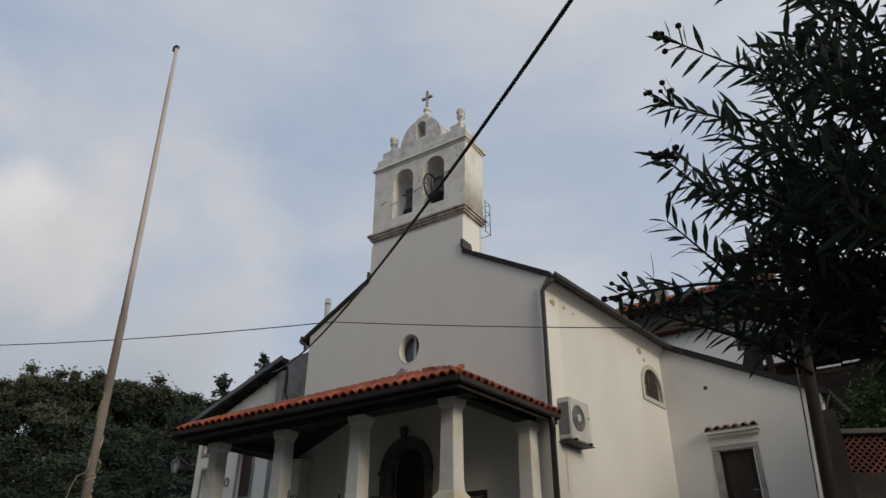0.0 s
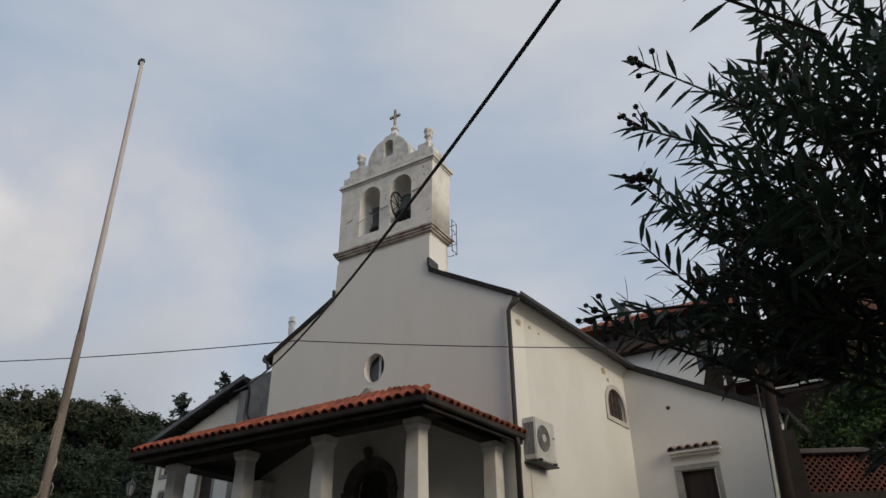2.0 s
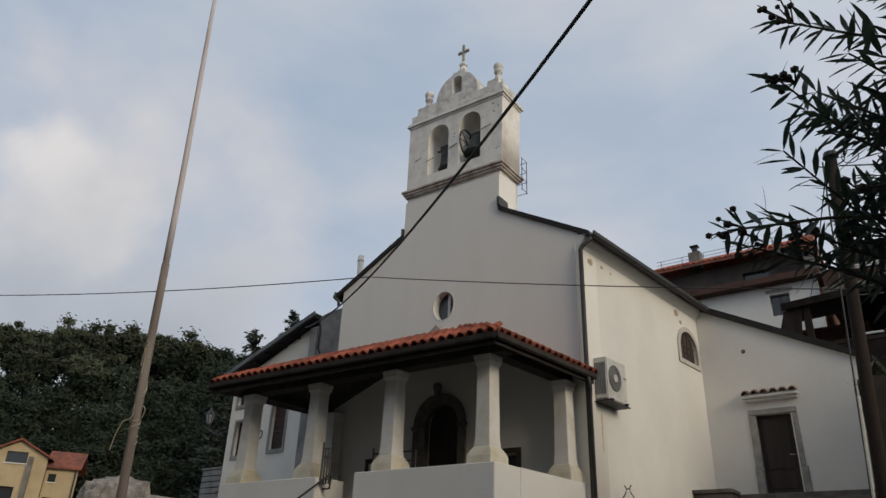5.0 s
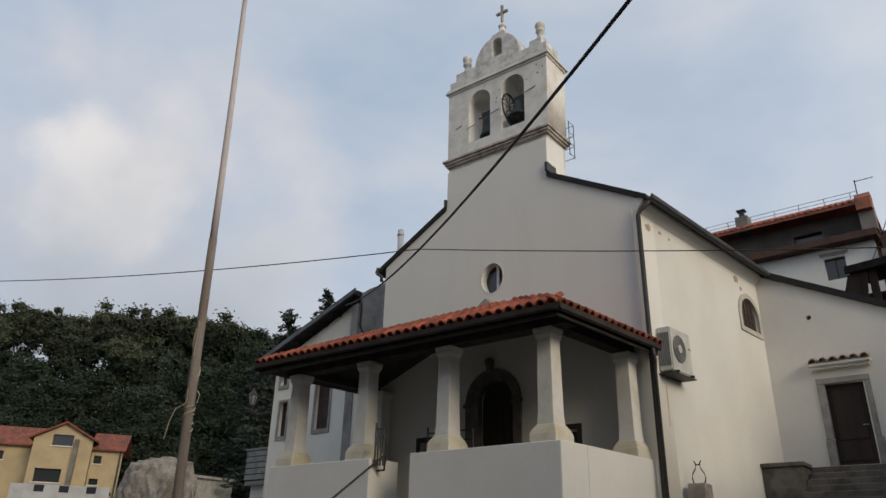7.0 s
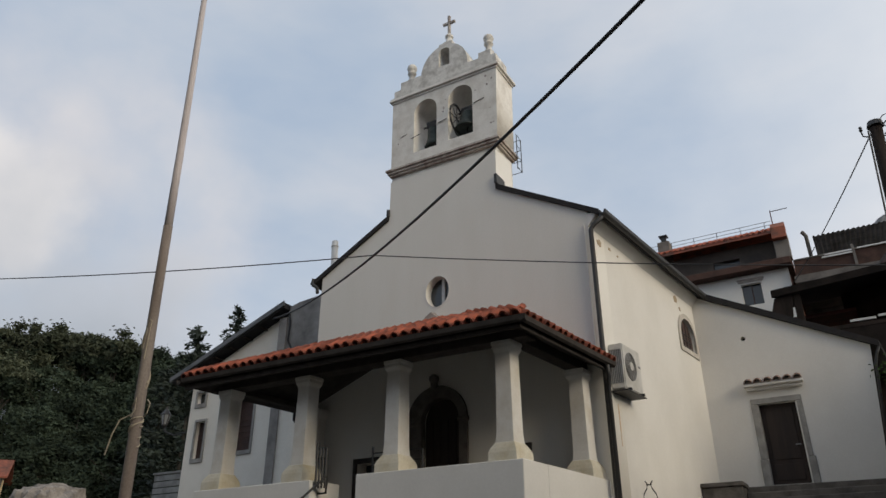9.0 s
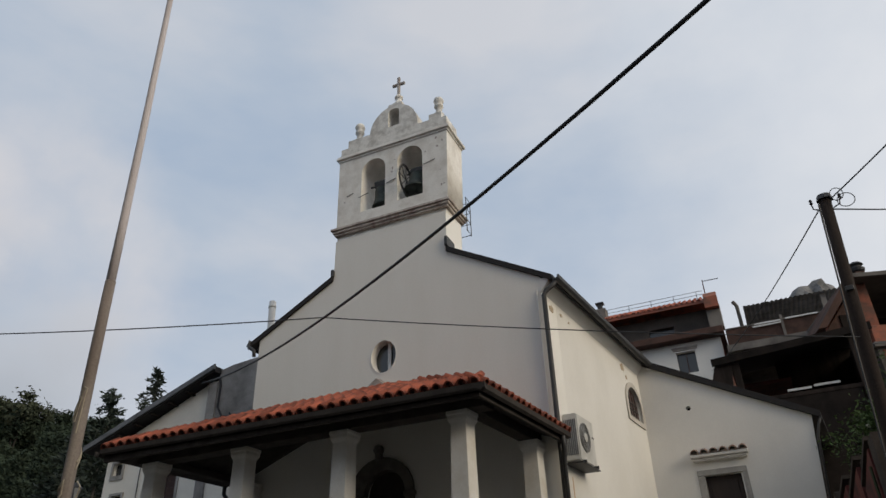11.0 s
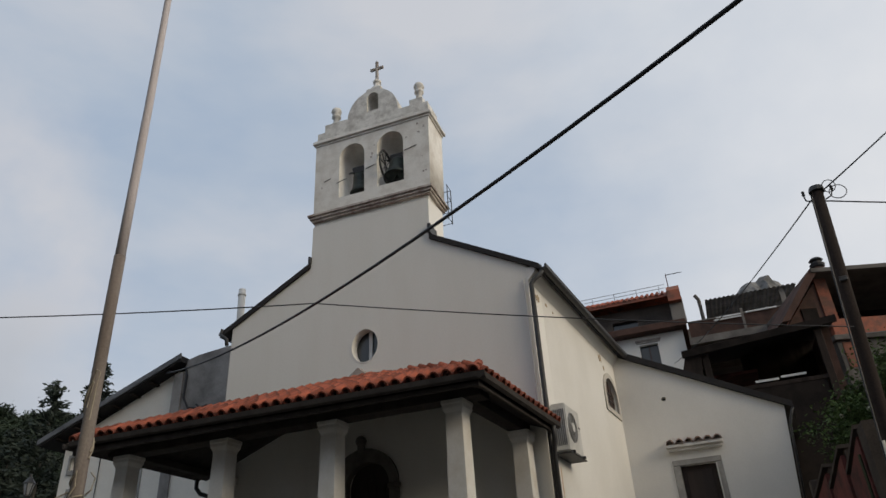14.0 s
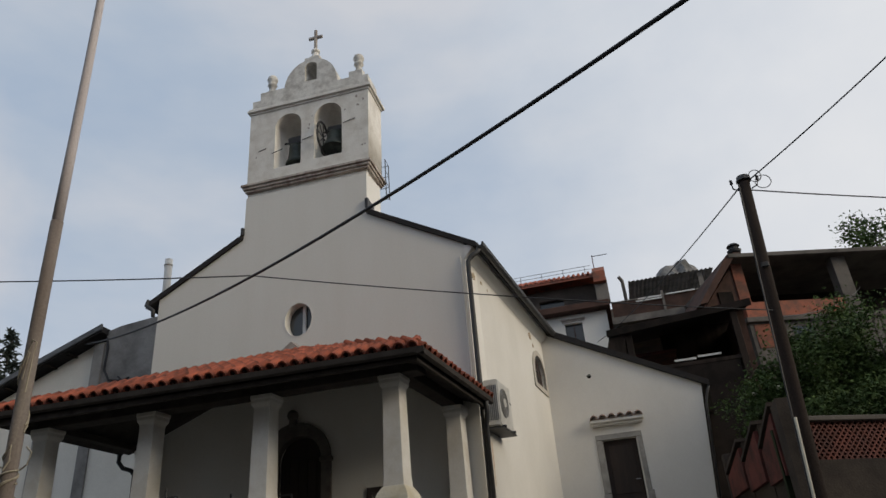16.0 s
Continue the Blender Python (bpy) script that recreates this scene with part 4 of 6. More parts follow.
for s in (-1, 1):
    bm = bmesh.new()
    tube(bm, [upole(8.25) + Vector((0.10 * s, 0, 0)), upole(8.29) + Vector((0.20 * s, -0.02, 0)), upole(8.40) + Vector((0.22 * s, -0.02, 0))], 0.012, 6)
    lathe(bm, [(0.015, 8.38), (0.03, 8.405), (0.02, 8.43), (0.03, 8.455), (0.015, 8.48)], (upole(8.5).x + 0.22 * s, -1.22), 8)
    part("insulator", bm, M_METAL, up)
bm = bmesh.new()
tube(bm, [upole(8.3) + Vector((0.30 + 0.13 * math.cos(q), -0.05, 0.02 + 0.13 * math.sin(q))) for q in [2 * math.pi * i / 16 for i in range(17)]], 0.008, 5)
tube(bm, [upole(8.3) + Vector((0.18 + 0.10 * math.cos(q), -0.12, 0.12 + 0.12 * math.sin(q))) for q in [2 * math.pi * i / 16 for i in range(17)]], 0.008, 5)
part("wire_coil", bm, M_CABLE, up, "loose coil of wire")
bm = bmesh.new()
tube(bm, [upole(8.3) - Vector((0.12, 0.12, 0)), upole(6) - Vector((0.14, 0.14, 0)), upole(2) - Vector((0.15, 0.14, 0))], 0.015, 6)
part("riser_cable", bm, M_CABLE, up)
part("small_box", soften(boxes((5.05, 5.17, -1.34, -1.29, 6.7, 6.78)), 0.01), M_METAL, up)
cable("pole_wire", "wire from the utility pole to the far house", (5.12, -1.1, 8.35), (0.9, 24.0, 14.2), 0.4, 0.012)
cable("pole_wire", "wire rising from the utility pole", (5.30, -1.2, 8.42), (11.5, -7.5, 10.9), 0.25, 0.012)
cable("pole_wire", "wire from the utility pole to the hillside", (5.30, -1.1, 8.28), (22.0, 6.0, 9.2), 0.5, 0.012)
cable("house_wire", "thin wire between house and pole", (5.0, -1.1, 5.9), (11.5, 13.8, 11.6), 0.25, 0.009)
pipe = thing("white_post", "leaning white plastic pipe beside the utility pole", "pipe", at=(4.5, -1.6, 0))
bm = bmesh.new()
tube(bm, [(4.60, -1.36, 0.0), (4.86, -1.36, 4.22)], 0.022, 10)
smooth(part("tube", bm, mat("aged_cream_plastic", (0.50, 0.47, 0.38), 0.6, (0.40, 0.37, 0.30), 4, 60, 0.05, spread=0.05), pipe))

PLOT = Vector((0.02, 0, -0.13))
# ---- garden wall with red panels and clay lattice ----
gw = thing("garden_wall", "stepped concrete garden wall with faded red panels", "wall", at=(4.7, 1.5, 0))
pa, pb = Vector((4.86, -0.42, 0)), Vector((4.42, 4.3, 0))
along = (pb - pa).normalized()
across = Vector((along.y, -along.x, 0))
def wall_piece(s0, s1, t0, t1, z00, z01, z10, z11):
    """Block along the wall between s0 and s1, t0 and t1 across it; bottom z00 to z01, tops z10 to z11."""
    bm = bmesh.new()
    vs = []
    for s, lo, hi in ((s0, z00, z10), (s1, z01, z11)):
        for t in (t0, t1):
            p = pa + along * s + across * t
            vs += [bm.verts.new((p.x, p.y, lo)), bm.verts.new((p.x, p.y, hi))]
    for f in ((0, 1, 3, 2), (4, 6, 7, 5), (0, 4, 5, 1), (2, 3, 7, 6), (0, 2, 6, 4), (1, 5, 7, 3)):
        bm.faces.new([vs[i] for i in f])
    return bm


part("pier", wall_piece(-0.05, 0.32, 0.0, 0.36, 0, 0, 4.70, 4.64), M_BASECONC, gw)
L = (pb - pa).length
seg = [(0.32, 1.55), (1.62, 3.05), (3.12, L)]
for i, (s0, s1) in enumerate(seg):
    part("wall_bay", wall_piece(s0, s1, 0.06, 0.28, 0, 0, 4.66, 4.20 + 0.05 * i), M_BASECONC, gw)
    part("red_panel", wall_piece(s0 + 0.06, s1 - 0.06, -0.02, 0.055, 3.55 + 0.12 * i, 3.55 + 0.12 * i, 4.56, 4.14 + 0.05 * i), M_REDPAINT, gw, "faded red painted panel")
    part("coping", wall_piece(s0 - 0.03, s1, -0.05, 0.34, 4.665, 4.205 + 0.05 * i, 4.73, 4.27 + 0.05 * i), M_BASECONC, gw)
part("gate_post", soften(boxes((4.40, 4.62, 4.3, 4.6, 0, 4.75)), 0.02), M_BASECONC, gw)
lw = thing("lattice_wall", "concrete wall with a red clay lattice and grey coping", "wall", at=(6, 0.2, 0))
ang = radians(27)
lat = Matrix.Translation((4.98, -0.38, 0)) @ Matrix.Rotation(ang, 4, "Z")
part("backing", boxes((0.0, 6.0, 0.45, 0.5, 3.0, 4.3), m=lat), M_HILL, lw, "dark hedge behind the lattice")
part("base", boxes((0.0, 6.0, 0, 0.22, 0, 3.70), m=lat), M_BASECONC, lw)
part("coping", soften(boxes((-0.02, 6.0, -0.06, 0.28, 4.32, 4.40), m=lat), 0.01), M_DARKCONC, lw)
for s in (-1, 1):
    for k in range(-6, 44):
        x0 = k * 0.11
        a = (x0, 3.70) if s > 0 else (x0 + 0.62, 3.70)
        b = (a[0] + s * 0.62, 4.32)
        # clip to the bay
        f0, f1 = 0.0, 1.0
        if min(a[0], b[0]) < 0 or max(a[0], b[0]) > 4.4:
            if s > 0 and a[0] < 0:
                f0 = -a[0] / 0.62
            elif s < 0 and b[0] < 0:
                f1 = a[0] / 0.62
            else:
                continue
        p = (a[0] + (b[0] - a[0]) * f0, 3.70 + 0.62 * f0)
        q = (a[0] + (b[0] - a[0]) * f1, 3.70 + 0.62 * f1)
        if f1 - f0 < 0.1:
            continue
        bm = bmesh.new()
        w = 0.020
        vs = []
        for (x, z) in (p, q):
            for dy in (0.03 if s > 0 else 0.035, 0.15 if s > 0 else 0.145):
                vs += [bm.verts.new(lat @ Vector((x - w, dy, z))), bm.verts.new(lat @ Vector((x + w, dy, z)))]
        for f in ((0, 1, 3, 2), (4, 6, 7, 5), (0, 4, 5, 1), (2, 3, 7, 6), (0, 2, 6, 4), (1, 5, 7, 3)):
            bm.faces.new([vs[i] for i in f])
        part("lattice_strip", bm, M_LATTICE, lw)

PLOT = Vector((-0.13, 0, 0.29))
# ---- house on the slope behind the church ----
ha = thing("hillside_house", "grey and white house with a red tiled roof and roof rail", "house", at=(0.5, 18, 0))
HY = 17.5
part("lower_wall", upright(plate([(-4.5, 0), (2.75, 0), (2.75, 13.35), (-4.5, 13.35)], [[(0.84, 12.0), (1.62, 12.0), (1.62, 12.95), (0.84, 12.95)]], 0.4), y=HY), M_PLASTER, ha, "white lower wall")
# The dark grey carries the shade below the roof in its colour.
part("upper_wall", upright(plate([(-4.5, 13.66), (2.75, 13.66), (2.75, 14.80), (-4.5, 14.80)], [[(-0.15, 13.9), (0.95, 13.9), (0.95, 14.3), (-0.15, 14.3)]], 0.4), y=HY + 0.25), mat("grey_shadowed_render", (0.085, 0.070, 0.060), 0.95, (0.055, 0.047, 0.042), 1.0, 30, 0.3), ha, "unpainted grey upper wall, shade put into its colour")
part("floor_slab", soften(boxes((-4.6, 2.95, HY - 0.5, HY + 7, 13.36, 13.655)), 0.02), M_RUSTEDGE, ha)
part("cornice", boxes((0.70, 1.78, HY - 0.08, HY, 13.10, 13.16), (0.74, 1.74, HY - 0.06, HY, 13.02, 13.08)), M_STONE, ha)
w = part("window", boxes((0.84, 1.62, HY + 0.2, HY + 0.23, 12.0, 12.95)), M_GLASS, ha)
part("window_frame", boxes((1.21, 1.25, HY + 0.17, HY + 0.2, 12.0, 12.95)), M_SHUTTER, w)
part("window", boxes((-0.15, 0.95, HY + 0.45, HY + 0.48, 13.9, 14.3)), M_GLASS, ha)
part("side_wall", boxes((2.35, 2.75, HY + 0.66, HY + 7, 0, 14.8)), M_BRICK, ha, "bare brick side wall")
part("corner_post", soften(boxes((2.45, 3.02, HY - 0.3, HY + 0.2, 13.66, 14.75)), 0.02), M_CONCRETE, ha)
hroof = part("roof", bmesh.new(), M_OLDTILE, ha, "red tiled roof")
bm = bmesh.new()
prism(bm, [(HY - 0.45, 14.82), (HY + 1.8, 15.90), (HY + 7.3, 14.82), (HY + 7.3, 14.94), (HY + 1.8, 16.04), (HY - 0.45, 14.94)], lambda p: (-4.7, p[0], p[1]), lambda p: (2.80, p[0], p[1]))
part("roof_deck", bm, M_OLDTILE, hroof)
H_ME = barrel(0.62, 0.070, 0.062, 0.02, 4)
H_ME.materials.append(M_TILE)
pitch = math.atan2(1.10, 2.25)
for i in range(30):
    for j in range(5):
        m = Matrix.Translation((-4.1 + 0.235 * i, HY - 0.5 + 0.55 * math.cos(pitch) * j, 14.91 + 0.55 * math.sin(pitch) * j)) @ Euler((pitch + 0.04, 0, 0)).to_matrix().to_4x4()
        place("tile", H_ME, hroof, m)
bm = bmesh.new()
prism(bm, [(HY - 0.6, 14.5), (HY - 0.6, 15.0), (HY - 0.25, 15.32), (HY + 0.3, 15.28), (HY + 0.3, 14.5)], lambda p: (2.45, p[0], p[1]), lambda p: (3.0, p[0], p[1]))
part("gable_end", bm, M_BRICK, ha, "red brick gable end")
rr = part("roof_rail", boxes((-4.4, 2.4, HY + 1.8, HY + 1.82, 16.26, 16.28), (-4.4, 2.4, HY + 1.8, HY + 1.82, 16.44, 16.46)), M_GREYMETAL, ha, "thin metal snow rail")
for k in range(7):
    part("rail_post", boxes((-4.2 + 1.05 * k, -4.17 + 1.05 * k, HY + 1.8, HY + 1.82, 16.0, 16.45)), M_GREYMETAL, rr)
hc = part("chimney", soften(boxes((-2.50, -1.95, HY + 0.6, HY + 1.1, 15.1, 16.05)), 0.02), M_CONCRETE, ha)
part("chimney_pot", boxes((-2.33, -2.11, HY + 0.75, HY + 0.95, 16.05, 16.36), (-2.41, -2.03, HY + 0.68, HY + 1.02, 16.36, 16.42)), M_METAL, hc)
ant = thing("antenna", "thin metal television antenna on the house roof", "antenna", at=(2.58, HY, 15))
part("mast", boxes((2.55, 2.59, HY - 0.2, HY - 0.16, 14.9, 16.0)), M_REDPAINT, ant)
part("boom", boxes((2.56, 3.25, HY - 0.2, HY - 0.17, 15.93, 15.96)), M_GREYMETAL, ant)

PLOT = Vector((-0.16, 0, 0.23))
# roofed terrace between the houses
tr = thing("roofed_terrace", "terrace with a corrugated roof and brown patterned railing", "terrace", at=(5, HY, 0))
bm = bmesh.new()
n = 60
top0 = [bm.verts.new((3.95 + 3.65 * i / n, HY - 0.3, 14.42 + 0.035 * math.sin(i * 2.1))) for i in range(n + 1)]
top1 = [bm.verts.new((3.95 + 3.65 * i / n, HY + 3.5, 14.80 + 0.035 * math.sin(i * 2.1))) for i in range(n + 1)]
for i in range(n):
    bm.faces.new((top0[i], top0[i + 1], top1[i + 1], top1[i]))
bmesh.ops.solidify(bm, geom=bm.faces[:], thickness=0.03)
part("corrugated_roof", bm, mat("weathered_fibre_cement", (0.22, 0.215, 0.21), 0.9, (0.13, 0.125, 0.12), 2, 30, 0.2), tr, "grey corrugated roofing")
part("rear_wall", boxes((2.96, 7.7, HY + 3.4, HY + 3.6, 10, 14.7)), M_CONCRETE, tr)
part("floor_slab", boxes((2.96, 7.7, HY - 0.3, HY + 3.4, 12.55, 12.85)), M_CONCRETE, tr)
part("parapet", boxes((3.05, 7.7, HY - 0.25, HY - 0.15, 12.85, 13.52)), M_RUSTEDGE, tr, "brown patterned parapet")
part("top_rail", boxes((3.05, 7.7, HY - 0.28, HY - 0.12, 13.53, 13.58)), M_CONCRETE, tr)
for x in (5.2, 7.0):
    part("post", boxes((x, x + 0.10, HY - 0.32, HY - 0.26, 12.8, 13.75)), M_CONCRETE, tr)
part("post", boxes((6.9, 7.1, HY - 0.1, HY + 0.1, 13.58, 14.4)), M_CONCRETE, tr)
for x0, x1, z in ((4.1, 5.2, 13.38), (4.2, 5.2, 13.48), (5.4, 6.6, 13.50)):
    part("towel_bar", boxes((x0, x1, HY - 0.36, HY - 0.33, z, z + 0.06)), M_WHITE, tr, "pale horizontal slat")
fl = thing("flue_pipe", "grey metal flue pipe with a bent cowl", "flue", at=(3.8, HY - 0.6, 13))
bm = bmesh.new()
tube(bm, [(3.74, HY + 0.3, 12.86), (3.72, HY + 0.3, 14.75), (3.60, HY + 0.3, 14.98)], 0.08, 10)
smooth(part("pipe", bm, M_CONCRETE, fl))

PLOT = Vector((-0.12, 0, 0.12))
# unfinished brick house
UB = Matrix.Translation((7.54, 13.0, 0)) @ Matrix.Rotation(radians(17), 4, "Z")
ub = thing("unfinished_house", "unfinished brick house with open dark upper storey", "house", at=(9, 14, 0))
def ubox(name, material, label, *sizes):
    return part(name, soften(boxes(*sizes, m=UB), 0.012), material, ub, label)


ubox("roof_slab", M_DARKCONC, "flat concrete roof slab", (-0.25, 9.0, -0.35, 6.5, 12.82, 12.98))
ubox("floor_slab", M_DARKCONC, "", (-0.1, 9.0, -0.1, 6.5, 10.36, 10.54))
ubox("brick_parapet", M_BRICK, "orange brick balcony parapet", (0.0, 3.75, -0.02, 0.18, 10.545, 11.14))
ubox("corner_pier", M_BRICK, "bare brick corner pier", (0.0, 0.42, 0.19, 0.6, 10.545, 12.815))
ubox("concrete_post", M_DARKCONC, "", (3.80, 4.35, 0.0, 0.4, 10.545, 12.815))
ubox("concrete_post", M_CONCRETE, "", (8.3, 8.8, 0.0, 0.4, 10.545, 12.815))
# Shade of the open storey is put into this near-black wall.
ubox("rear_wall", M_DARK, "", (0.0, 9.0, 3.4, 3.7, 10.545, 12.815))
ubox("side_wall", M_BRICK, "", (0.0, 0.25, 1.9, 3.39, 10.545, 12.815))
ubox("lower_wall", M_DARKCONC, "stained render over brick", (0.0, 9.0, 0.05, 0.35, 0.0, 10.355))
w = ubox("window", M_GLASS, "", (1.55, 2.35, 0.02, 0.048, 9.3, 10.15))
ubox("brick_patch", M_BRICK, "bare brick where the render has fallen", (0.15, 0.85, 0.025, 0.048, 9.4, 10.3))
ubox("chimney", M_RUSTEDGE, "", (0.35, 0.68, 0.4, 0.75, 12.985, 13.40))
cw = UB @ Vector((0.52, 0.58, 0))
bm = bmesh.new()
lathe(bm, [(0.15, 13.405), (0.24, 13.46), (0.27, 13.55), (0.17, 13.60), (0.15, 13.68), (0.25, 13.72), (0.18, 13.80), (0.05, 13.86)], (cw.x, cw.y), 12)
part("cowl", bm, M_METAL, ub, "dark rounded chimney cowl")
# sloping balcony edge towards the slope
bm = bmesh.new()
prism(bm, [(-1.75, 11.05), (-1.45, 11.10), (0.05, 12.95), (-0.25, 12.98)], lambda p: UB @ Vector((p[0], -0.3, p[1])), lambda p: UB @ Vector((p[0], 3.0, p[1])))
part("sloping_edge", bm, M_RUSTEDGE, ub, "sloping red-brown stained stair edge")
bm = bmesh.new()
prism(bm, [(-1.4, 10.4), (0.0, 10.4), (0.0, 12.7), (-1.35, 11.1)], lambda p: UB @ Vector((p[0], 0.25, p[1])), lambda p: UB @ Vector((p[0], 0.4, p[1])))
part("stair_wall", bm, M_RUSTEDGE, ub)
# Flat near-black slab in place of a shaded opening.
ubox("opening", M_DARK, "doorway with its shade as a dark panel", (-0.75, -0.2, 0.2, 0.246, 10.6, 11.7))

PLOT = Vector((-0.07, 0, 0.06))
# timber lean-to
ln = thing("lean_to", "dark timber lean-to shelter with a sheet roof", "shelter", at=(4.7, 9, 0))
bm = bmesh.new()
prism(bm, [(2.55, 9.30), (6.85, 9.62), (6.85, 9.76), (2.55, 9.44)], lambda p: (p[0], 8.9, p[1]), lambda p: (p[0], 12.4, p[1] + 0.75))
part("roof", bm, M_ROOFDARK, ln)
bm = bmesh.new()
prism(bm, [(2.5, 9.26), (6.9, 9.58), (6.9, 9.80), (2.5, 9.48)], lambda p: (p[0], 8.84, p[1]), lambda p: (p[0], 8.898, p[1]))
part("verge_board", bm, M_DARK, ln)
for x, zt in ((3.05, 9.30), (6.25, 9.52)):
    part("post", soften(boxes((x, x + 0.2, 9.0, 9.2, 4.0, zt)), 0.015), M_TIMBER, ln)
part("rail", soften(boxes((3.25, 6.25, 9.05, 9.15, 8.05, 8.17)), 0.01), M_TIMBER, ln)
part("rear_wall", boxes((4.3, 6.9, 11.9, 12.1, 4.0, 10.2)), M_TIMBER, ln, "dim timber rear wall")
part("side_wall", boxes((6.5, 6.7, 9.4, 11.9, 4.0, 9.9)), M_RUSTEDGE, ln)
# White strips painted where daylight shows through the shelter.
for x0, x1, z in ((4.35, 5.0, 8.26), (5.06, 5.75, 8.30)):
    part("light_gap", soften(boxes((x0, x1, 9.20, 9.23, z, z + 0.07)), 0.008), M_WHITE, ln, "white strip painted as a bright gap")
part("floor", boxes((2.6, 6.9, 8.9, 12.4, 3.8, 4.0)), M_CONCRETE, ln)
part("panel_wall", boxes((3.3, 6.2, 9.06, 9.12, 4.0, 8.04)), M_DARK, ln)
bm = bmesh.new()
prism(bm, [(2.55, 9.25), (2.20, 8.15), (2.9, 8.15), (3.05, 9.25)], lambda p: (p[0], 8.95, p[1]), lambda p: (p[0], 9.0, p[1]))
part("side_board", bm, M_TIMBER, ln)
part("low_roof", boxes((2.0, 4.6, 10.5, 14.0, 9.0, 9.1)), M_LATTICE, ln, "patch of old red tiles")

PLOT = Vector((-0.70, 0, 1.09))
# rocky outcrop behind
def lump(name, material, centre, size, seed, sub=4, rough=0.35):
    bm = bmesh.new()
    bmesh.ops.create_icosphere(bm, subdivisions=sub, radius=1.0)
    for v in bm.verts:
        d = v.co.normalized()
        k = 1 + rough * (noise.noise(d * 1.7 + Vector((seed, 0, 0))) + 0.6 * noise.noise(d * 4.3 + Vector((0, seed, 0))) + 0.35 * noise.noise(d * 9.0))
        v.co = Vector(centre) + Vector((d.x * size[0], d.y * size[1], d.z * size[2])) * k
    return part(name, bm, material)


crag = lump("rock_outcrop", M_ROCK, (11.5, 60, 27.2), (4.4, 4, 5.0), 3.0, 4, 0.30)
tagged(crag, "bare grey limestone crag above the houses", "rock")
crag_hill = lump("rocky_slope", M_HILL, (14, 75, 4), (60, 30, 24), 9.0, 4, 0.2)
tagged(crag_hill, "wooded slope below the crag", "hill", kind="structure")

PLOT = Vector((-0.05, 0, 0.08))
# ---- house at the far side of the church ----
vh = thing("neighbour_house", "white plastered house with brown shutters and a dark verge", "house", at=(-12.5, 2.4, 0))
VY = 2.4
wins = [(-13.98, -13.60, 5.04, 6.17), (-12.27, -11.62, 5.12, 6.66), (-14.10, -13.75, 6.74, 7.10)]
part("front_wall", upright(plate([(-14.35, 0), (-10.55, 0), (-10.5, 9.05), (-10.8, 9.05), (-14.4, 7.55)], [[(a, c), (b, c), (b, d), (a, d)] for a, b, c, d in wins], 0.4), y=VY), M_NEIGHBOUR, vh)
for i, (a, b, c, d) in enumerate(wins):
    w = part("window", boxes((a, b, VY + 0.12, VY + 0.16, c, d)), M_SHUTTER if i < 2 else M_GLASS, vh, "closed brown shutters" if i < 2 else "small dark window")
    part("window_frame", upright(ring([(a - 0.07, c - 0.12), (b + 0.07, c - 0.12), (b + 0.07, d + 0.07), (a - 0.07, d + 0.07)], [(a, c), (b, c), (b, d), (a, d)], 0.05), y=VY - 0.04), M_FRAME, w)
    if i < 2:
        for k in range(9):
            z = c + (d - c) * (k + 0.5) / 9
            part("slat", boxes((a + 0.03, b - 0.03, VY + 0.10, VY + 0.125, z - 0.03, z + 0.02)), M_SHUTTER, w)
bm = bmesh.new()
prism(bm, [(-15.0, 7.46), (-10.46, 9.19), (-10.46, 9.36), (-15.0, 7.63)], lambda p: (p[0], VY - 0.38, p[1]), lambda p: (p[0], VY + 9, p[1]))
part("roof", bm, M_ROOFDARK, vh, "dark roof with a deep verge")
bm = bmesh.new()
prism(bm, [(-15.05, 7.49), (-10.44, 9.25), (-10.44, 9.40), (-15.05, 7.64)], lambda p: (p[0], VY - 0.44, p[1]), lambda p: (p[0], VY - 0.384, p[1]))
part("verge_board", bm, mat("grey_slate_verge", (0.15, 0.155, 0.165), 0.7, (0.09, 0.095, 0.10), 2.0, 30, 0.2, spread=0.1), vh, "pale grey slate verge")
# Rafter ends near-black: the soffit's shade is put into their colour.
for k in range(7):
    x = -14.5 + 0.6 * k
    z = 7.46 + (x + 15.0) * 0.381
    part("rafter_end", boxes((x, x + 0.10, VY - 0.34, VY + 0.02, z - 0.07, z - 0.02)), M_DARK, vh)
part("rear_wall", upright(plate([(-10.5, 0), (-7.2, 0), (-7.2, 7.6), (-10.5, 7.6)], [], 0.4), y=VY - 0.1), M_NEIGHBOUR, vh)
part("grey_wall", upright(plate([(-10.5, 7.605), (-7.2, 7.605), (-7.2, 9.52), (-9.2, 9.48), (-10.1, 9.40), (-10.5, 9.30)], [], 0.4), y=VY - 0.1), M_GREYWALL, vh, "stained bare grey render wall")
part("pilaster", boxes((-10.80, -10.50, VY - 0.16, VY + 0.05, 0, 8.95)), M_GREYWALL, vh, "grey painted corner strip")
bm = bmesh.new()
tube(bm, [(-10.45, VY - 0.14, 9.1), (-10.38, VY - 0.14, 8.8), (-10.40, VY - 0.14, 8.2), (-10.22, VY - 0.14, 7.9), (-9.75, VY - 0.14, 7.80)], 0.03, 6)
tube(bm, [(-9.95, VY - 0.14, 7.95), (-9.8, VY - 0.14, 7.82), (-9.6, VY - 0.14, 7.88)], 0.025, 6)
part("drooping_cable", bm, M_CABLE, vh, "black cable drooping down the wall")
bm = bmesh.new()
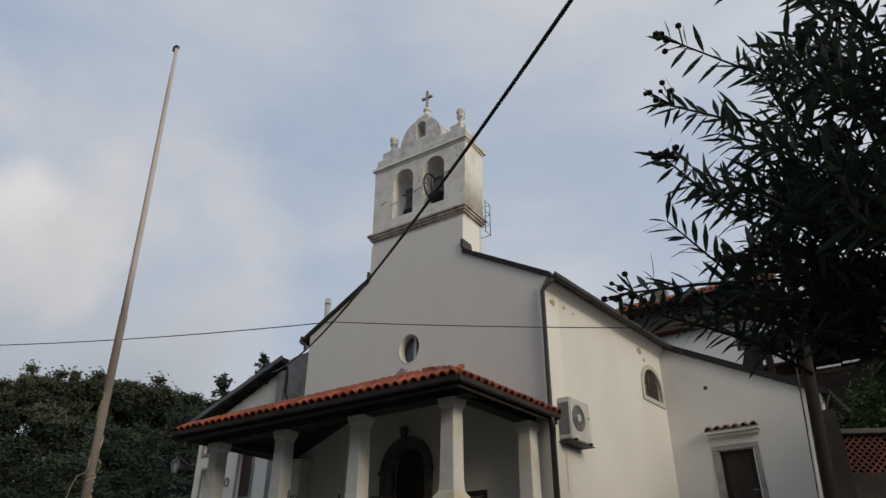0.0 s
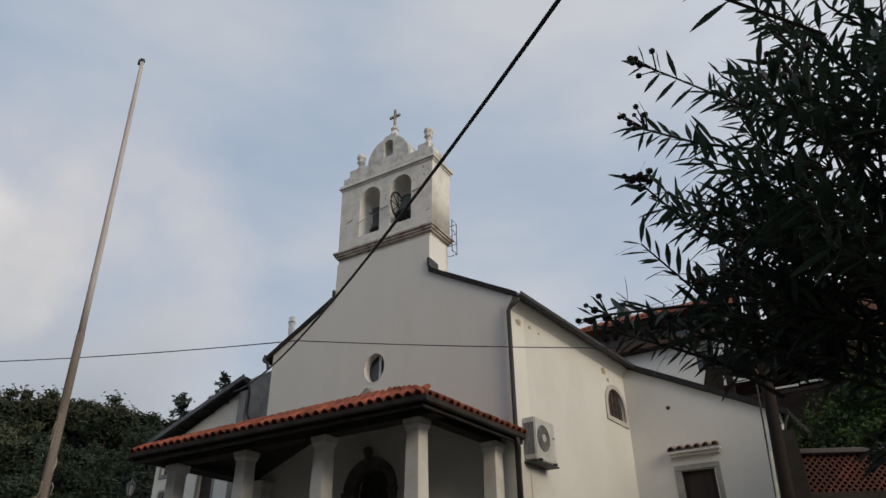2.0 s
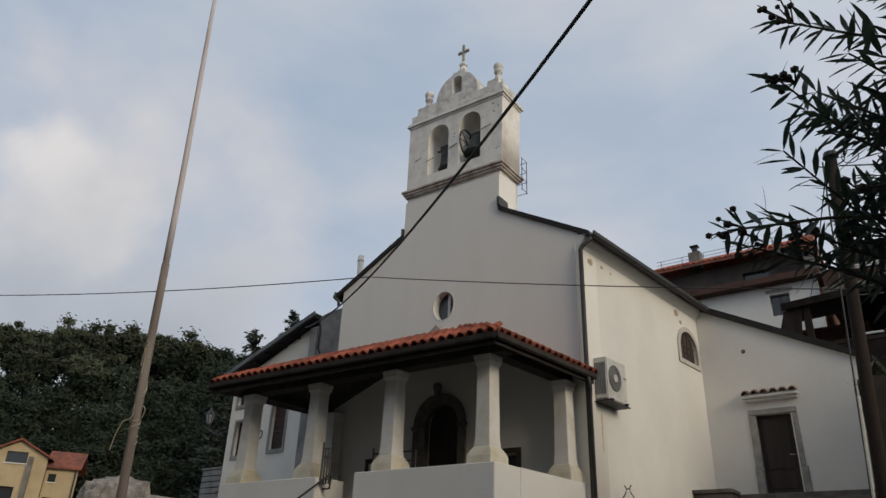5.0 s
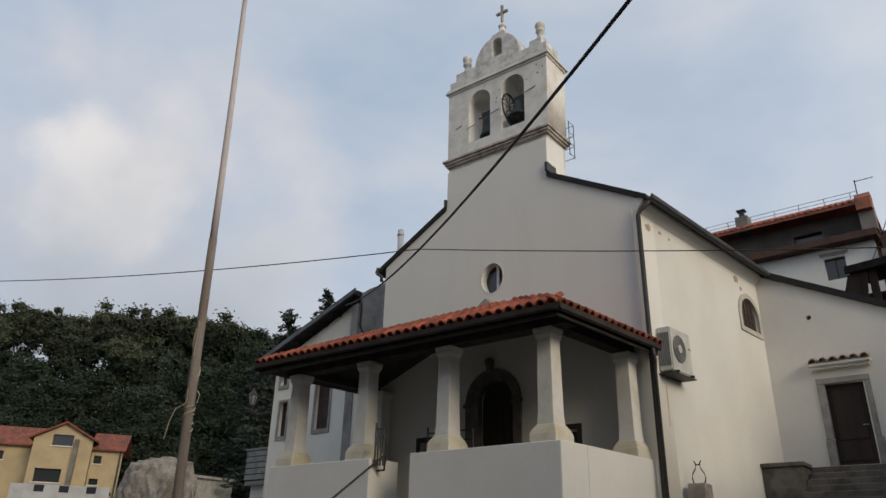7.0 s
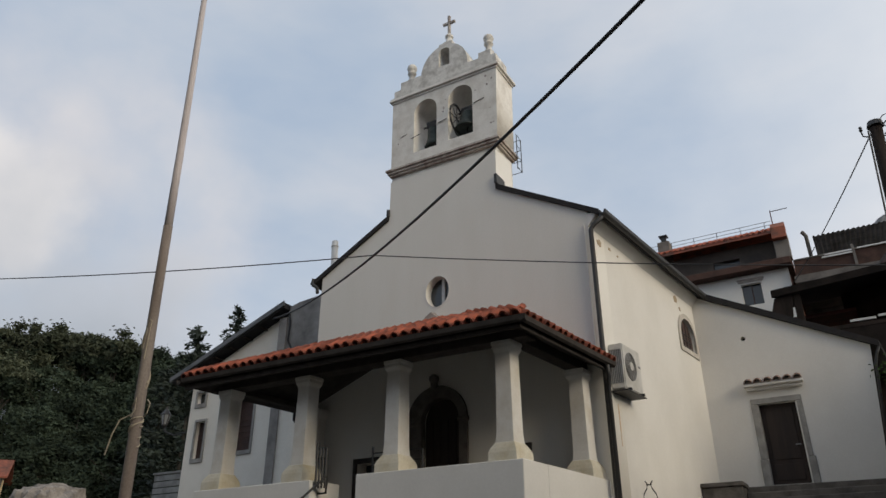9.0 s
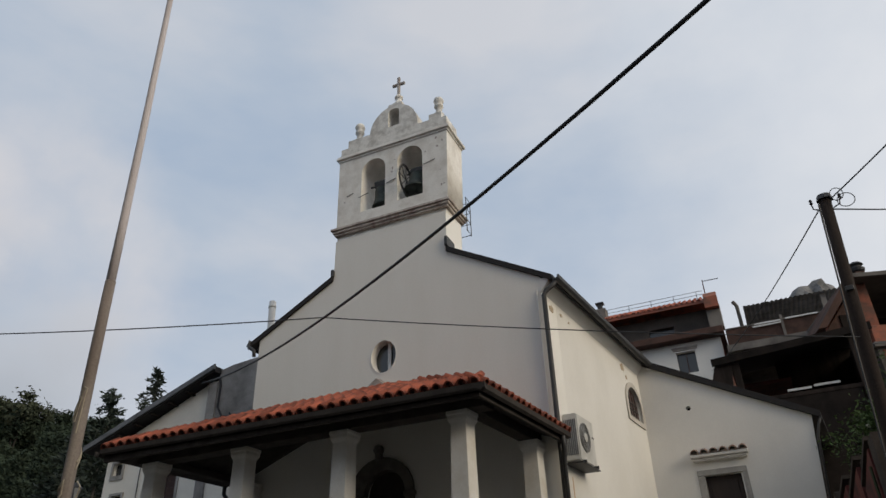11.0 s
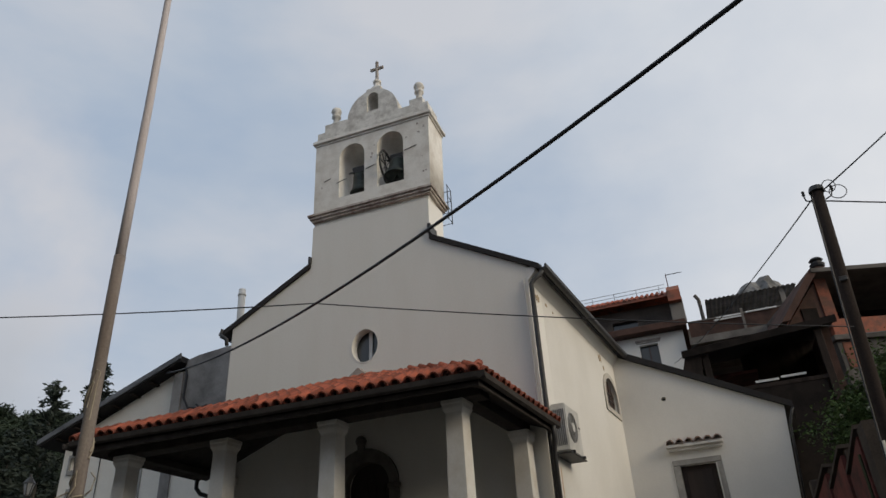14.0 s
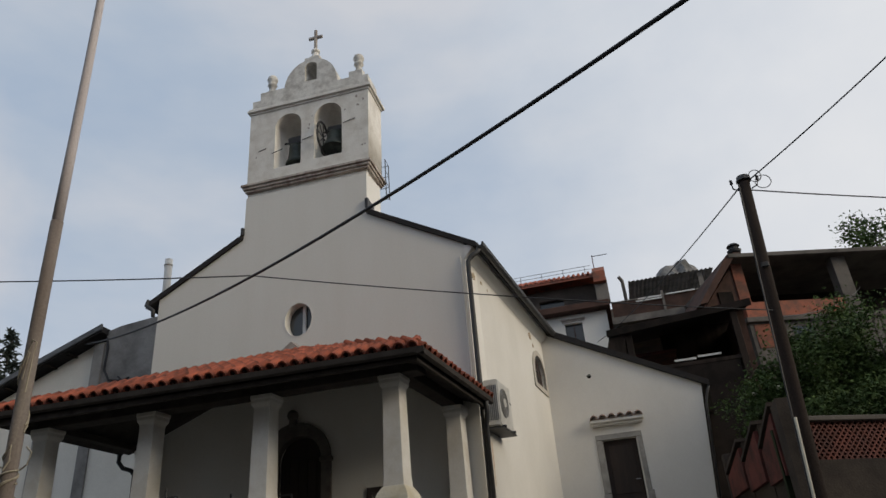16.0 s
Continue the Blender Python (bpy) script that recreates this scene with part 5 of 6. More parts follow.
tube(bm, [(-13.05, VY - 0.02, 7.4), (-13.03, VY - 0.02, 5.3)], 0.012, 6)
part("wall_wire", bm, M_CABLE, vh)
bm = bmesh.new()
tube(bm, [(-12.72 + 0.09 * math.cos(q), VY - 0.02, 5.66 + 0.13 * math.sin(q)) for q in [2 * math.pi * i / 14 for i in range(15)]], 0.016, 6)
part("wall_ring", bm, M_METAL, vh, "black iron ring on the wall")
part("side_wall", boxes((-14.35, -14.0, VY + 0.4, VY + 9, 0, 7.5)), M_NEIGHBOUR, vh)
stack = thing("chimney_pipe", "pale round chimney pipe behind the church roof", "chimney", at=(-8.67, 2.0, 9))
bm = bmesh.new()
tube(bm, [(-8.62, 2.05, 9.2), (-8.67, 2.05, 11.0)], 0.10, 12)
tube(bm, [(-8.665, 2.05, 10.80), (-8.67, 2.05, 10.85)], 0.115, 12)
smooth(part("pipe", bm, M_PLASTER, stack))
lamp = thing("street_lantern", "black wall lantern with pale glass on an iron arm", "lantern", at=(-15.3, 2.3, 6.5))
bm = bmesh.new()
tube(bm, [(-14.4, 2.38, 5.9), (-14.9, 2.32, 5.85), (-15.3, 2.3, 6.0), (-15.38, 2.3, 6.2)], 0.025, 6)
part("arm", bm, M_METAL, lamp)
bm = bmesh.new()
lathe(bm, [(0.08, 6.24), (0.15, 6.54)], (-15.38, 2.3), 6)
part("glass", bm, M_LAMPGLASS, lamp, "milky lantern glass")
for k in range(6):
    a = math.pi * k / 3
    bm = bmesh.new()
    tube(bm, [(-15.38 + 0.082 * math.cos(a), 2.3 + 0.082 * math.sin(a), 6.23), (-15.38 + 0.153 * math.cos(a), 2.3 + 0.153 * math.sin(a), 6.55)], 0.014, 5)
    part("glazing_bar", bm, M_METAL, lamp)
bm = bmesh.new()
lathe(bm, [(0.18, 6.54), (0.165, 6.57), (0.08, 6.68), (0.04, 6.73), (0.02, 6.82)], (-15.38, 2.3), 6)
part("hood", bm, M_METAL, lamp)
bm = bmesh.new()
lathe(bm, [(0.03, 6.14), (0.085, 6.20), (0.085, 6.24)], (-15.38, 2.3), 6)
part("foot", bm, M_METAL, lamp)
bal = thing("wooden_balcony", "weathered wooden balcony at the back of the house", "balcony", at=(-18.6, 5, 0))
for k in range(5):
    part("board", boxes((-18.7, -17.3, 4.9, 4.95, 4.15 + 0.22 * k, 4.33 + 0.22 * k)), M_FRAME, bal)
part("floor", boxes((-18.7, -17.3, 4.95, 7, 3.95, 4.1)), M_FRAME, bal)
part("support_wall", boxes((-18.6, -17.4, 5.2, 7, 0, 3.95)), M_PLASTER, bal)
part("opening", boxes((-18.4, -17.7, 5.17, 5.197, 2.2, 3.5)), M_GLASS, bal, "dark window below the balcony")
part("coping", boxes((-18.75, -17.25, 4.86, 5.0, 5.25, 5.31)), M_FRAME, bal)

PLOT = Vector((0, 0, 0))
# ---- wooded slope ----
EYE0 = Vector((6.1, -14.05, 0))
def polar(az, d):
    """Place on the plan: az degrees to the left of the church's axis, d metres off."""
    a = radians(az)
    return EYE0.x - d * math.sin(a), EYE0.y + d * math.cos(a)


def slope_h(az, d):
    low = min(max((az - 53) / 4, 0), 1)
    f = min(max((d - 35 - 27 * low) / (110 - 25 * low), 0), 1)
    side = min(max((az - 32) / 10, 0), 1) * min(max((112 - az) / 15, 0), 1)
    return 25 * f * f * (3 - 2 * f) * side


bm = bmesh.new()
grid = [[None] * 41 for _ in range(30)]
for i in range(30):
    d = 33 + 170 * (i / 29) ** 1.3
    for j in range(41):
        az = 30 + 85 * j / 40
        x, y = polar(az, d)
        grid[i][j] = bm.verts.new((x, y, slope_h(az, d) - 0.05 + 0.5 * noise.noise(Vector((x * 0.08, y * 0.08, 0))) * min(1, (d - 33) / 20)))
for i in range(29):
    for j in range(40):
        bm.faces.new((grid[i][j], grid[i][j + 1], grid[i + 1][j + 1], grid[i + 1][j]))
tagged(part("hillside", bm, M_HILL), "dark woodland floor of the hillside", "hillside", kind="structure")


def leaf_cloud(rnd, lumps, count, size):
    """Loose leaf sprays round lump centres: (x, y, z, radius)."""
    verts, faces = [], []
    for _ in range(count):
        cx, cy, cz, r = lumps[rnd.randrange(len(lumps))]
        v = Vector((rnd.gauss(0, 0.55), rnd.gauss(0, 0.55), rnd.gauss(0, 0.42)))
        p = Vector((cx, cy, cz)) + v * r
        a = Vector((rnd.gauss(0, 1), rnd.gauss(0, 1), rnd.gauss(0, 0.6))).normalized()
        b = a.cross(Vector((rnd.gauss(0, 1), rnd.gauss(0, 1), rnd.gauss(0, 1)))).normalized()
        s = size * rnd.uniform(0.6, 1.3)
        k = len(verts)
        verts += [p - a * s, p - b * s * 0.42 + a * s * 0.1, p + a * s, p + b * s * 0.42 - a * s * 0.1]
        faces.append((k, k + 1, k + 2, k + 3))
    me = bpy.data.meshes.new("leaves")
    me.from_pydata([tuple(v) for v in verts], [], faces)
    return me


def tree_kind(seed, height, crown_w, mat_low, mat_top, count, size, airy=False):
    """A broadleaf tree at the origin: trunk with limbs, crown of leaf sprays and a paler top."""
    rnd = random.Random(seed)
    t = new("tree")
    bm = bmesh.new()
    tips = []
    tube(bm, [(0, 0, -1.2), (rnd.uniform(-.2, .2), 0, height * 0.35), (rnd.uniform(-.4, .4), rnd.uniform(-.4, .4), height * 0.75)], 0.22, 7, 0.08)
    for k in range(11):
        z = height * (rnd.uniform(0.55, 0.80) if airy else rnd.uniform(0.25, 0.75))
        a = rnd.uniform(0, 2 * math.pi)
        r = crown_w * rnd.uniform(0.5, 1.0)
        tip = Vector((r * math.cos(a), r * math.sin(a), min(height * 0.97, z + height * rnd.uniform(0.12, 0.28))))
        tube(bm, [(0, 0, z), Vector((0, 0, z)).lerp(tip, 0.5) + Vector((0, 0, 0.3)), tip], 0.09, 5, 0.02)
        tips.append(tip)
    part("trunk", bm, M_TWIG, t)
    low = [(p.x * 0.8, p.y * 0.8, p.z * 0.82, crown_w * rnd.uniform(0.35, 0.55)) for p in tips] + [(0, 0, height * 0.3, crown_w * 0.8), (0, 0, height * 0.5, crown_w * 0.8), (0.5, 0.3, height * 0.15, crown_w * 0.8)]
    if airy:
        low = [(p.x * 0.6, p.y * 0.6, p.z * 0.93, crown_w * 0.25) for p in tips] + [(0, 0, height * 0.2, crown_w * 0.9), (0.4, 0.2, height * 0.36, crown_w * 0.75), (-0.4, 0.2, height * 0.45, crown_w * 0.5)]
    top = [(p.x, p.y, p.z + height * 0.03, crown_w * rnd.uniform(0.16, 0.30)) for p in tips] + [(rnd.uniform(-1, 1) * crown_w * .4, rnd.uniform(-1, 1) * crown_w * .4, height * rnd.uniform(0.86, 0.97), crown_w * 0.25) for _ in range(5)]
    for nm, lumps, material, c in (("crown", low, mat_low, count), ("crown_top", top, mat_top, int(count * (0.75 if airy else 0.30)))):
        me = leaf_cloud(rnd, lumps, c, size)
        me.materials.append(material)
        ob = new(nm, me)
        ob.parent = t
        ob["kind"] = "stuff"
    return t


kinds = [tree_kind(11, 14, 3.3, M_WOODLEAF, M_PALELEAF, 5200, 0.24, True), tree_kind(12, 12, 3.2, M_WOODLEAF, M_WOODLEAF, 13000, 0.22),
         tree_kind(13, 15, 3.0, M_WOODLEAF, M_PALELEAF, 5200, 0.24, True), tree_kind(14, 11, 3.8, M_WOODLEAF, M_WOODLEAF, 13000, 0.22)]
labels = ["tall robinia with a pale feathery crown on the slope", "dark green broadleaf tree on the wooded slope",
          "slender tree with thin pale top on the slope", "dense dark broadleaf tree on the wooded slope"]
for t, l in zip(kinds, labels):
    tagged(t, l, "tree", "trees of the wooded slope")
rnd = random.Random(5)
spots = []
for d, step, tall in ((72, 2.6, 0.76), (84, 2.3, 0.89), (97, 2.1, 1.02), (110, 1.9, 1.04), (121, 1.5, 1.12), (129, 1.5, 1.15)):
    az = 44.5
    while az < 82:
        spots.append((az + rnd.uniform(-0.6, 0.6), d + rnd.uniform(-4, 4), tall * rnd.uniform(0.93, 1.06)))
        az += step
first = dict.fromkeys(range(4), True)
for n_, (az, d, s) in enumerate(spots):
    if d < 78 and 61 < az < 68.5:
        continue
    k = rnd.randrange(4)
    if (az < 55 or d < 103) and k in (0, 2):
        k += 1
    elif d > 114 and az > 57:
        k = 0 if k < 2 else 2
    s *= 1 - 0.016 * max(-7, min(12, az - 63.5))
    x, y = polar(az, d)
    m = Matrix.Translation((x, y, slope_h(az, d) - 0.2)) @ Matrix.Rotation(rnd.uniform(0, 6.28), 4, "Z")
    if first[k]:
        first[k] = False
        kinds[k].matrix_basis = m @ Matrix.Diagonal((s, s, s, 1))
    else:
        c = copy_thing(kinds[k], m)
        c.scale = (s, s, s)


def conifer(az, d, top, w, seed):
    rnd = random.Random(seed)
    x, y = polar(az, d)
    z0 = slope_h(az, d) - 0.3
    t = thing("conifer", "dark green conifer rising behind the houses", "tree", "conifers behind the houses", at=(x, y, z0))
    bm = bmesh.new()
    tube(bm, [(x, y, z0), (x, y, top)], 0.22, 7, 0.03)
    part("trunk", bm, M_TWIG, t)
    verts, faces = [], []
    h = top - z0
    for k in range(150):
        f = 0.2 + 0.79 * k / 150
        reach = w * (1.02 - f) ** 0.85 * rnd.uniform(0.6, 1.1) + 0.15
        a = rnd.uniform(0, 6.28)
        out = Vector((math.cos(a), math.sin(a), rnd.uniform(-0.25, 0.25)))
        for q in range(int(14 + 46 * (1 - f))):
            g = rnd.uniform(0.08, 1.0)
            c = Vector((x, y, z0 + h * f)) + out * reach * g + Vector((rnd.gauss(0, 0.14), rnd.gauss(0, 0.14), rnd.gauss(-0.05, 0.12)))
            d1 = (out + Vector((rnd.gauss(0, 0.5), rnd.gauss(0, 0.5), rnd.gauss(0.1, 0.4)))).normalized()
            d2 = d1.cross(Vector((rnd.gauss(0, 1), rnd.gauss(0, 1), rnd.gauss(0, 1)))).normalized()
            n0 = len(verts)
            verts += [c - d1 * 0.28, c - d2 * 0.09, c + d1 * 0.28, c + d2 * 0.09]
            faces.append((n0, n0 + 1, n0 + 2, n0 + 3))
    me = bpy.data.meshes.new("needles")
    me.from_pydata([tuple(v) for v in verts], [], faces)
    me.materials.append(M_CONIFER)
    ob = new("crown", me)
    ob.parent = t
    ob.location = -t.location
    ob["kind"] = "stuff"


conifer(50.6, 62, 21.6, 6.2, 21)
conifer(47.8, 66, 25.2, 5.6, 22)
conifer(52.3, 70, 20.0, 5.0, 23)
conifer(44.8, 70, 23.5, 5.0, 24)

PLOT = Vector((0, 0, 0.9))
# ---- yellow house and rubble heap below the wood ----
yx, yy = polar(65.55, 70)
YM = Matrix.Translation((yx, yy, 0)) @ Matrix.Rotation(radians(55), 4, "Z")
yh = thing("yellow_house", "ochre plastered house with a red tiled gable roof", "house", at=(yx, yy, 0))
def ybm(*s):
    return boxes(*s, m=YM)


yw = [(0.05, 1.6, 8.95, 9.84), (-0.77, 1.2, 6.05, 7.1)]
def ywall(pts, holes, y0, depth=0.4):
    bm = plate(pts, [[(a, c), (b, c), (b, d), (a, d)] for a, b, c, d in holes], depth)
    for v in bm.verts:
        v.co = YM @ Vector((v.co.x, y0 + v.co.z, v.co.y))
    return bm


def ywindow(a, b, c, d, y0):
    w = part("window", ybm((a, b, y0 + 0.22, y0 + 0.26, c, d)), M_GLASS, yh)
    part("sill", ybm((a - 0.08, b + 0.08, y0 - 0.08, y0 + 0.2, c - 0.08, c - 0.004)), M_PLASTER, w)


part("gable_wall", ywall([(-1.34, 0), (3.12, 0), (3.12, 9.5), (0.9, 10.72), (-1.34, 9.5)], yw, 0.0), M_YELLOW, yh, "ochre gable wall")
part("side_wall", ybm((-1.34, -1.0, 0.404, 4.0, 0, 9.45)), M_YELLOW, yh)
for w_ in yw:
    ywindow(*w_, 0.0)
for sx in (-1, 1):
    bm = bmesh.new()
    xe = 0.9 + sx * 2.6
    prism(bm, [(0.9, 10.74), (xe, 9.36), (xe, 9.50), (0.9, 10.92)], lambda p: YM @ Vector((p[0], -0.35, p[1])), lambda p: YM @ Vector((p[0], 6, p[1])))
    part("roof_slope", bm, M_YTILE, yh, "weathered red tiles")
wl_ = [(-5.0, -3.9, 7.9, 8.6), (-6.8, -6.1, 7.9, 8.6)]
part("wing_wall", ywall([(-9.0, 0), (-1.35, 0), (-1.35, 9.1), (-9.0, 9.1)], wl_, 2.6), M_YELLOW, yh)
for w_ in wl_:
    ywindow(*w_, 2.6)
wr_ = [(3.35, 3.95, 7.75, 8.4), (3.3, 4.0, 6.05, 6.55)]
part("wing_wall", ywall([(3.13, 0), (5.5, 0), (5.5, 8.85), (3.13, 8.85)], wr_, 0.6), M_YELLOW, yh)
for w_ in wr_:
    ywindow(*w_, 0.6)
for x0, x1, ye, ze, yr, zr in ((-9.2, -1.3, 2.2, 9.05, 4.6, 10.75), (2.9, 5.75, 0.25, 8.8, 2.6, 10.35)):
    bm = bmesh.new()
    prism(bm, [(ye, ze), (yr, zr), (2 * yr - ye, ze), (2 * yr - ye, ze + 0.14), (yr, zr + 0.16), (ye, ze + 0.14)], lambda p: YM @ Vector((x0, p[0], p[1])), lambda p: YM @ Vector((x1, p[0], p[1])))
    part("wing_roof", bm, M_YTILE, yh, "weathered red tiles")
part("flue", ybm((1.75, 2.1, -0.32, -0.003, 5.9, 9.5)), M_CONCRETE, yh)
part("terrace_wall", ybm((-1.9, 5.3, -1.5, -1.3, 0, 5.75)), M_FRAMEWHITE, yh, "grey-white terrace wall")
part("terrace_floor", ybm((-1.9, 5.3, -1.3, -0.003, 5.2, 5.4)), M_CONCRETE, yh)
for a, b in ((-0.2, 0.5), (1.6, 2.3), (3.6, 4.3)):
    part("window", ybm((a, b, -1.53, -1.502, 5.2, 5.7)), M_GLASS, yh)
part("downpipe", ybm((5.3, 5.42, 0.45, 0.596, 4.0, 8.8)), M_METAL, yh)
rx, ry = polar(58.4, 56)
rub = lump("boulder", M_RUBBLE, (rx, ry, 3.0), (2.9, 2.6, 4.4), 4.0, 5, 0.22)
for v in rub.data.vertices:
    if v.co.z > 6.6:
        v.co.z = 6.6 + 0.3 * (v.co.z - 6.6)
tagged(rub, "huge pale limestone boulder at the foot of the wood", "rock")
fx, fy = polar(55.85, 64)
fs = thing("far_shed", "small grey shed with a flat roof below the trees", "shed", at=(fx, fy, 0))
part("wall", boxes((fx - 2, fx + 2, fy - 2, fy + 2, 0, 6.3)), M_FRAME, fs)
part("roof", boxes((fx - 2.2, fx + 2.2, fy - 2.2, fy + 2.2, 6.3, 6.5)), M_FRAME, fs)

PLOT = Vector((0, 0, 0))
# ---- far tree above the unfinished house ----
ft = tree_kind(31, 9, 2.8, M_SHRUB, M_SHRUB, 8500, 0.12)
tagged(ft, "leafy green tree behind the unfinished house", "tree")
ft.location = (16.8, 25.5, 10.15)
bank = lump("earth_bank", M_HILL, (15, 30, 2.0), (16, 11, 8.6), 7.0, 4, 0.1)
tagged(bank, "grassy bank behind the houses", "bank", kind="structure")

# ---- garden shrubs behind the lattice wall ----
def shrub(name, label, centre, size, count, leaf, seed, material, flowers=0):
    rnd = random.Random(seed)
    t = thing(name, label, "shrub", at=(centre[0], centre[1], 0))
    bm = bmesh.new()
    for k in range(7):
        a = rnd.uniform(0, 6.28)
        tip = (centre[0] + size[0] * 0.6 * math.cos(a), centre[1] + size[1] * 0.6 * math.sin(a), centre[2] + size[2] * rnd.uniform(0.0, 0.8))
        tube(bm, [(centre[0] + 0.1 * math.cos(a), centre[1] + 0.1 * math.sin(a), 0), (centre[0] + 0.3 * size[0] * math.cos(a), centre[1] + 0.3 * size[1] * math.sin(a), centre[2] * 0.6), tip], 0.05, 5, 0.012)
    part("stem", bm, M_TWIG, t)
    lumps = []
    for k in range(34):
        v = Vector((rnd.gauss(0, 0.45), rnd.gauss(0, 0.45), rnd.gauss(0, 0.45)))
        if v.length > 0.95:
            v = v.normalized() * 0.95
        lumps.append((centre[0] + v.x * size[0], centre[1] + v.y * size[1], centre[2] + v.z * size[2], rnd.uniform(0.25, 0.5) * min(size)))
    me = leaf_cloud(rnd, lumps, count, leaf)
    me.materials.append(material)
    ob = new("foliage", me)
    ob.parent = t
    ob.location = -t.location
    ob["kind"] = "stuff"
    for k in range(flowers):
        a = lumps[rnd.randrange(len(lumps))]
        bm = bmesh.new()
        bmesh.ops.create_icosphere(bm, subdivisions=1, radius=0.06, matrix=Matrix.Translation((a[0], a[1] - a[3], a[2])))
        part("blossom", bm, M_FLOWER, t, "pale blossom")
    return t


shrub("garden_shrub", "dense dark green garden shrub behind the lattice wall", (8.3, 4.6, 6.1), (1.9, 1.4, 1.9), 21600, 0.058, 41, M_SHRUB)
shrub("garden_shrub", "dense dark green garden shrub behind the lattice wall", (6.9, 5.0, 5.7), (1.5, 1.3, 1.6), 16800, 0.058, 42, M_SHRUB)
shrub("garden_shrub", "wide leafy shrub over the garden wall", (10.6, 4.6, 6.0), (2.0, 1.5, 2.0), 19200, 0.058, 43, M_SHRUB)
shrub("rose_bush", "loose rose bush with a few pale blossoms", (5.5, 4.4, 5.2), (0.8, 0.8, 1.0), 6500, 0.05, 44, M_SHRUB, 5)
shrub("garden_shrub", "leafy undergrowth behind the garden wall", (7.6, 2.4, 4.4), (2.4, 0.9, 0.9), 12000, 0.052, 45, M_SHRUB)

PLOT = Vector((0.134, -0.176, -0.455))
# ---- oleander beside the camera ----
ol = thing("oleander", "tall dark oleander bush with narrow leaves and dry seed heads", "shrub", at=(6.9, -10.9, 0))
rnd = random.Random(77)
leaf_me = bpy.data.meshes.new("leaf")
leaf_me.from_pydata([(0, 0, 0), (-0.009, 0.25, 0.004), (0.009, 0.25, 0.004), (-0.0125, 0.55, 0.0), (0.0125, 0.55, 0.0), (-0.006, 0.85, -0.03), (0.006, 0.85, -0.03), (0, 1.0, -0.06), (0, 0.3, -0.006), (0, 0.6, -0.012)],
                    [], [(0, 8, 1), (0, 2, 8), (1, 8, 9, 3), (8, 2, 4, 9), (3, 9, 5), (9, 4, 6), (9, 6, 7), (5, 9, 7)])
for v in leaf_me.vertices:
    v.co.x *= 7.0
leaf_me.materials.append(M_LEAF)
OC, OR = Vector((6.78, -10.95, 2.80)), Vector((1.10, 0.85, 1.72))
mats_leaf = []
for k in range(9):
    a = rnd.uniform(0, 6.28)
    base = Vector((6.9 + 0.12 * math.cos(a), -10.9 + 0.12 * math.sin(a), -0.15))
    tip = OC + Vector((OR.x * 0.5 * math.cos(a), OR.y * 0.5 * math.sin(a), rnd.uniform(0.2, 1.2)))
    bm = bmesh.new()
    tube(bm, [base, base.lerp(tip, 0.45) + Vector((0.05, 0, 0.1)), tip], 0.030, 6, 0.010)
    part("stem", bm, M_TWIG, ol)
twigs = bmesh.new()
tips = []
for k in range(400):
    while True:
        v = Vector((rnd.uniform(-1, 1), rnd.uniform(-1, 1), rnd.uniform(-1, 1)))
        if 0.15 < v.length < 1 and (k < 340 or v.x < -0.2) and (v.z < 0.25 or rnd.random() < 0.4) and not (v.z < -0.12 and v.x < -0.38):
            break
    end = OC + Vector((v.x * OR.x, v.y * OR.y, v.z * OR.z))
    tips.append((end, v))
for k in range(190):
    v = Vector((rnd.uniform(-0.15, 0.95), rnd.uniform(-0.8, 0.8), rnd.uniform(-1.05, -0.1)))
    tips.append((OC + Vector((v.x * OR.x, v.y * OR.y, v.z * OR.z)), v))
for k in range(120):
    v = Vector((rnd.uniform(-0.15, 0.9), rnd.uniform(-0.9, 0.5), rnd.uniform(-0.75, -0.2)))
    tips.append((OC + Vector((v.x * OR.x, v.y * OR.y, v.z * OR.z)), v))
for k in range(20):
    e = Vector((rnd.uniform(5.66, 6.10), rnd.uniform(-11.35, -10.9), rnd.uniform(2.45, 3.55)))
    tips.append((e, e - OC))
# a few long sprays that reach out towards the church
for e in ((5.48, -11.15, 2.74), (5.58, -11.2, 2.95), (5.62, -11.25, 3.2), (5.66, -11.3, 3.42), (5.76, -11.4, 3.62), (6.16, -11.0, 2.15), (6.22, -11.0, 1.75), (5.56, -11.1, 2.62), (5.80, -12.1, 3.75), (5.92, -12.25, 3.9), (5.36, -11.2, 2.70), (5.42, -11.15, 2.64), (5.70, -11.0, 2.66), (5.74, -11.0, 2.8)):
    tips.append((Vector(e), (Vector(e) - OC)))
